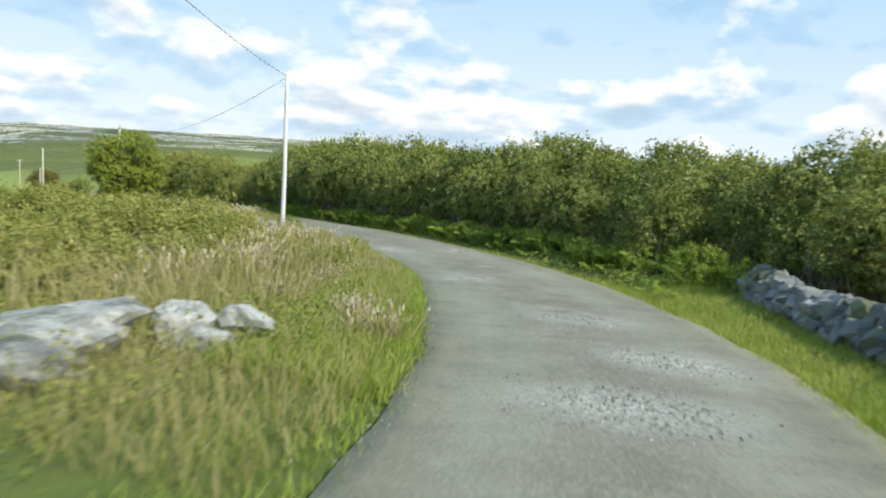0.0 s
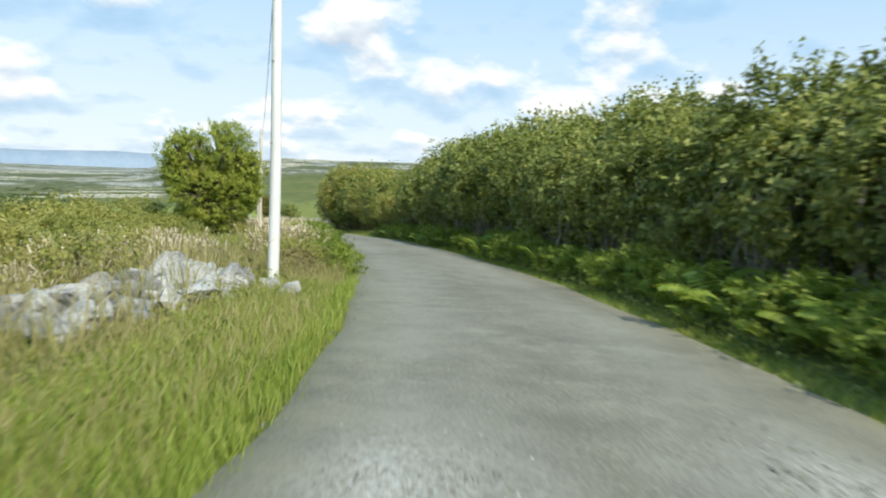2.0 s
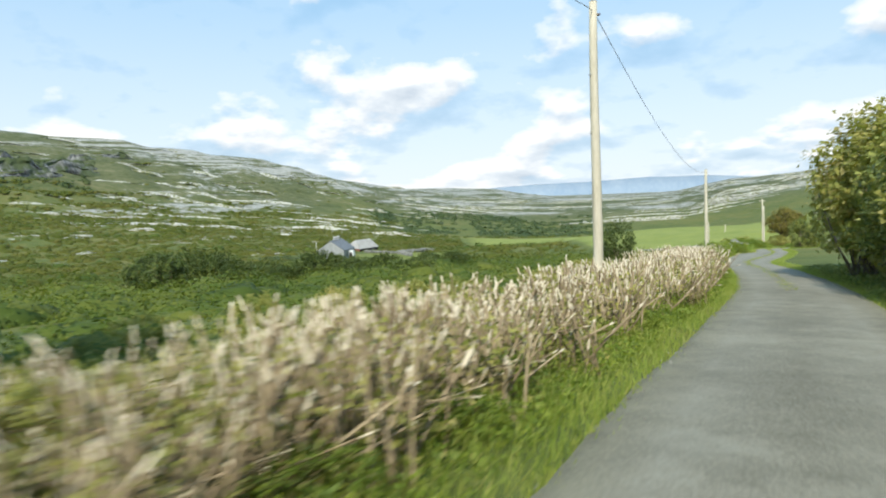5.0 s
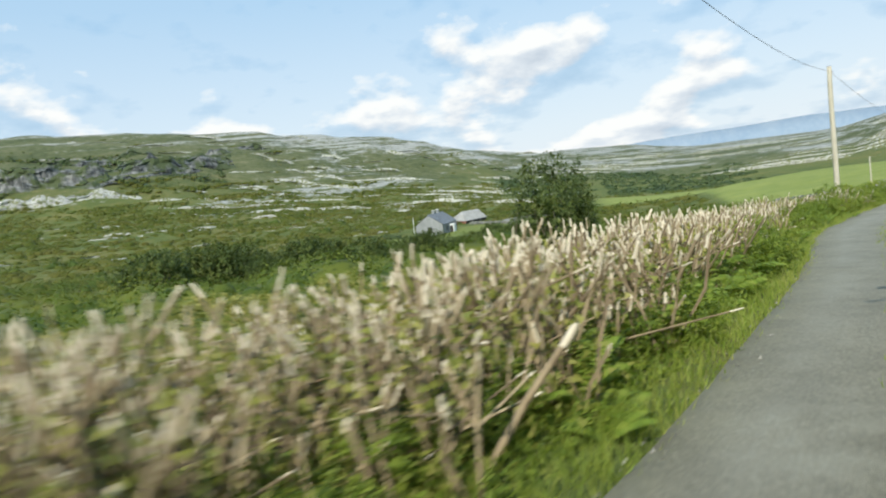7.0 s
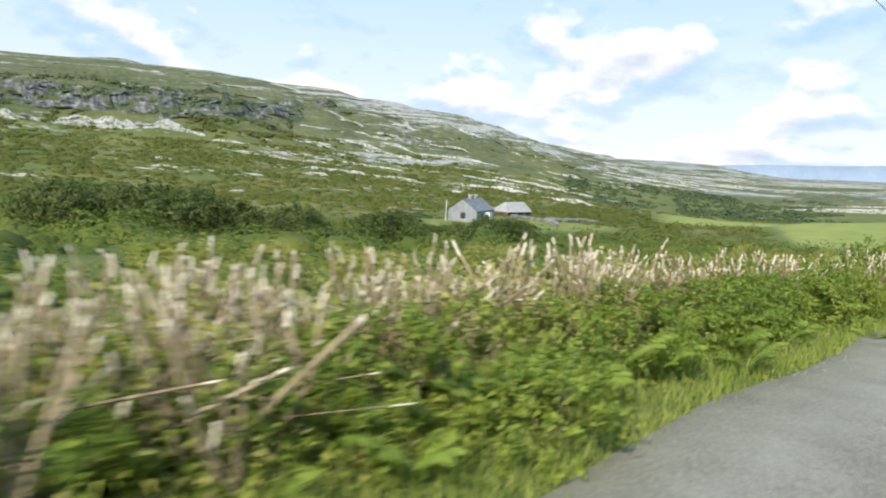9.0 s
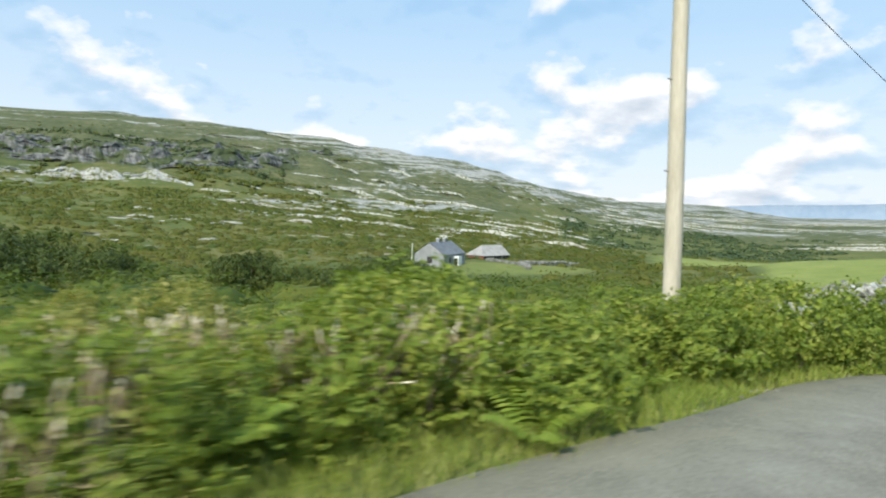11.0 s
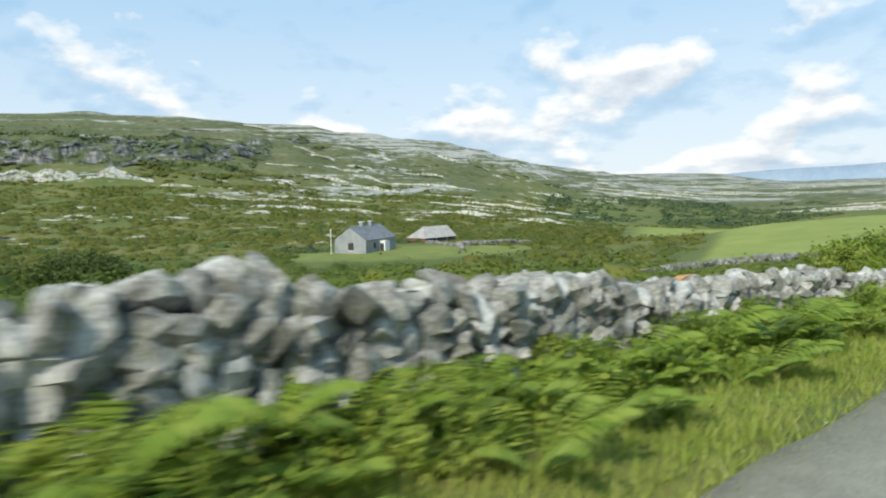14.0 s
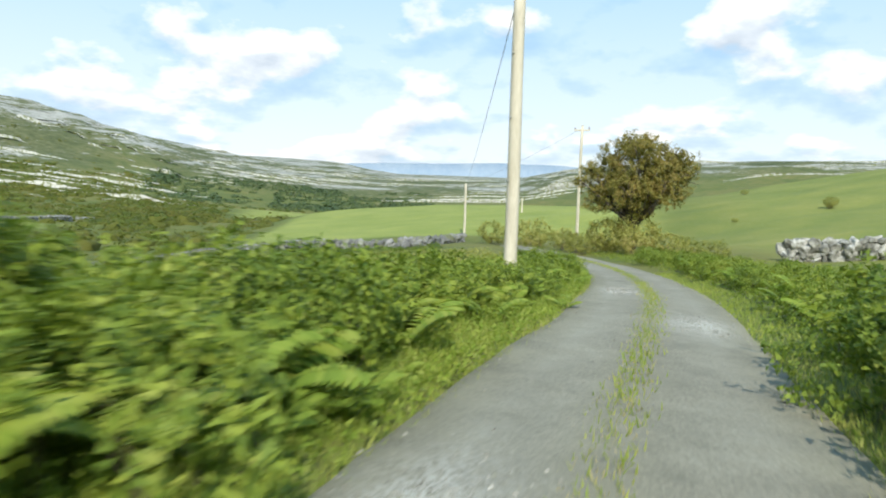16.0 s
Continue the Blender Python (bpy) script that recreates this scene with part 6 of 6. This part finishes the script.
clumps_stuff("near_scrub", "low olive weeds and hazel shoots beyond the verge", beside_lane(vr, 2800, -14, 204, 6.5, 34.0, 0.3, 0.85), GREEN_SCRUB, 11, 80, 0.155)
clumps_stuff("near_scrub", "low olive-green hazel scrub below the lane", beside_lane(vr, 1500, -14, 172, 20.0, 105.0, 0.7, 2.1), GREEN_SCRUB, 1, 220, 0.105)
clumps_stuff("valley_scrub", "low olive-green hazel scrub over the valley floor", valley_places(vr, 7600, 100, 430, 38, 130, 1.0, 2.9, -0.75), SCRUB, 2, 46, 0.22, 0.6)
clumps_stuff("far_scrub", "dark strips of distant scrub and woodland", valley_places(vr, 3600, 425, 720, 16, 68, 1.8, 3.8, -0.15), FAR_WOOD, 3, 16, 0.45)
clumps_stuff("hill_scrub", "patches of scrub on the limestone hill", valley_places(vr, 3800, 410, 560, 66, 128, 1.3, 3.2, -0.3), SCRUB, 4, 16, 0.4, 0.5)
clumps_stuff("hill_scrub", "thin scrub high on the limestone hill", valley_places(vr, 1500, 600, 800, 70, 125, 1.0, 2.4, 0.1), SCRUB, 12, 14, 0.4, 0.45)


def band_places(rng, n, xa, ya, xb, yb, wide, size0, size1):
    u = rng.uniform(0, 1, n)
    x, y = xa + (xb - xa) * u + rng.normal(size=n) * wide, ya + (yb - ya) * u + rng.normal(size=n) * wide
    return x, y, height(x, y) - 0.2, rng.uniform(size0, size1, n)


clumps_stuff("field_bushes", "dark round bushes along the edge of the sown field", band_places(vr, 120, -276.8, 229.7, -300.8, 275.2, 5.0, 1.6, 3.2), THICKET, 6, 50, 0.24, 0.8)
clumps_stuff("yard_bushes", "tall dark bushes behind the cottage", band_places(vr, 34, -232.0, 112.0, -226.0, 122.0, 3.0, 1.0, 2.2), FAR_WOOD, 7, 50, 0.3)
clumps_stuff("yard_bushes", "dark bushes between cottage and shed", band_places(vr, 30, -250.0, 140.0, -246.0, 145.0, 2.0, 0.8, 1.7), FAR_WOOD, 8, 50, 0.3)
clumps_stuff("valley_thicket", "dark hazel thickets standing above the scrub", valley_places(vr, 420, 45, 150, 70, 125, 1.3, 2.6, 0.0), THICKET, 9, 520, 0.085, 0.95)
clumps_stuff("valley_thicket", "dark hazel thickets on the valley floor", valley_places(vr, 520, 130, 330, 58, 125, 1.8, 3.4, 0.25), THICKET, 19, 60, 0.2, 0.8)

clumps_stuff("crag_bushes", "dark bushes growing in the crag", valley_places(vr, 1500, 530, 670, 90, 122, 1.2, 3.4, -0.25), FAR_WOOD, 10, 16, 0.4, 0.8)


# ---- bare rock on the hill ----
def scarps(name, label, bands, mat, seed, drift=0.0):
    """Broken limestone steps along the slope: a jagged face and a bare apron on top.
    bands: bearing from, to, distance, height of the face, depth of the apron, length of a run, share that is bare;
    drift: metres farther off for each degree short of bearing 100."""
    rng = np.random.default_rng(seed)
    vs, fs, n0 = [], [], 0
    for k, (a0, a1, r, tall, apron, run, share) in enumerate(bands):
        step_m = max(1.2, min(4.0, apron * 0.12))
        n = max(4, int(radians(a1 - a0) * r / step_m))
        arc = np.linspace(0, radians(a1 - a0) * r, n)
        az = radians(a0) + arc / r
        off = seed * 13.0 + k * 7.0
        front = r + drift * np.maximum(0, 100 - np.degrees(az)) + bumps(arc, 0 * arc + off, run * 1.3, 5) * run * 0.16 + bumps(arc, 0 * arc + off, 9.0, 6) * 2.0
        amount = bumps(arc, 0 * arc + off, run, 7, 4) * 1.15 + share * 2 - 1
        ends = np.minimum(1, np.minimum(arc, arc[-1] - arc) / (run * 0.4))
        up = np.clip(amount * 1.6, -0.4, 1.0) * ends * (0.72 + 0.55 * bumps(arc, 0 * arc + off, 20.0, 19, 2))
        rows = []
        for q in (0.0, 0.3, 0.55, 0.8, 1.0):
            jag = bumps(arc, 0 * arc + off + q * 40.0, 7.0, 15, 2) * tall * 0.22 + bumps(arc, 0 * arc + off + q * 9.0, 22.0, 17, 2) * tall * 0.5 + bumps(arc, 0 * arc + off + q * 25.0, 2.4, 16, 2) * min(tall, 8) * 0.16
            rr = front + q * tall * 0.45 + jag
            x, y = MID[0] - np.sin(az) * rr, MID[1] + np.cos(az) * rr
            lip = bumps(arc, 0 * arc + off, 8.0, 18) * tall * 0.4 * q
            rows.append(np.stack([x, y, height(x, y) - 1.0 + (tall * up + 1.0 * np.sign(np.maximum(up, 0))) * q + lip * (up > 0)], -1))
        for q, sink in ((0.35, 0.6), (0.75, 0.25), (1.0, -0.9)):
            rr = front + tall * 0.45 + apron * q * (0.7 + 0.5 * bumps(arc, 0 * arc + off, 12.0, 8)) * np.maximum(up, 0.1)
            x, y = MID[0] - np.sin(az) * rr, MID[1] + np.cos(az) * rr
            g = height(x, y)
            z = np.where(sink > 0, np.maximum(rows[4][:, 2] * (1 - q) + g * q + 0.1, g + 0.15), g - 0.9)
            rows.append(np.stack([x, y, np.where(up > 0.02, z, g - 1.2)], -1))
        m = len(rows)
        vs.append(np.stack(rows, 1).reshape(-1, 3))
        i, j = np.meshgrid(np.arange(n - 1), np.arange(m - 1), indexing="ij")
        q = n0 + i * m + j
        fs.append(np.stack([q, q + 1, q + m + 1, q + m], -1).reshape(-1, 4))
        n0 += n * m
    return tagged(new(name, mesh_of(name, np.concatenate(vs), np.concatenate(fs), mat)), label, "rock", "", "stuff")


hr = np.random.default_rng(88)
scarps("crag", "grey broken limestone crag along the hillside", [(88 + a, 122, r, h, 3, 70, c) for a, r, h, c in ((2, 536, 9, 0.6), (1, 552, 13, 0.7), (0, 570, 14, 0.68), (1, 590, 13, 0.66), (0, 610, 12, 0.64), (-4, 634, 11, 0.62))], CRAG, 71, 6.5)
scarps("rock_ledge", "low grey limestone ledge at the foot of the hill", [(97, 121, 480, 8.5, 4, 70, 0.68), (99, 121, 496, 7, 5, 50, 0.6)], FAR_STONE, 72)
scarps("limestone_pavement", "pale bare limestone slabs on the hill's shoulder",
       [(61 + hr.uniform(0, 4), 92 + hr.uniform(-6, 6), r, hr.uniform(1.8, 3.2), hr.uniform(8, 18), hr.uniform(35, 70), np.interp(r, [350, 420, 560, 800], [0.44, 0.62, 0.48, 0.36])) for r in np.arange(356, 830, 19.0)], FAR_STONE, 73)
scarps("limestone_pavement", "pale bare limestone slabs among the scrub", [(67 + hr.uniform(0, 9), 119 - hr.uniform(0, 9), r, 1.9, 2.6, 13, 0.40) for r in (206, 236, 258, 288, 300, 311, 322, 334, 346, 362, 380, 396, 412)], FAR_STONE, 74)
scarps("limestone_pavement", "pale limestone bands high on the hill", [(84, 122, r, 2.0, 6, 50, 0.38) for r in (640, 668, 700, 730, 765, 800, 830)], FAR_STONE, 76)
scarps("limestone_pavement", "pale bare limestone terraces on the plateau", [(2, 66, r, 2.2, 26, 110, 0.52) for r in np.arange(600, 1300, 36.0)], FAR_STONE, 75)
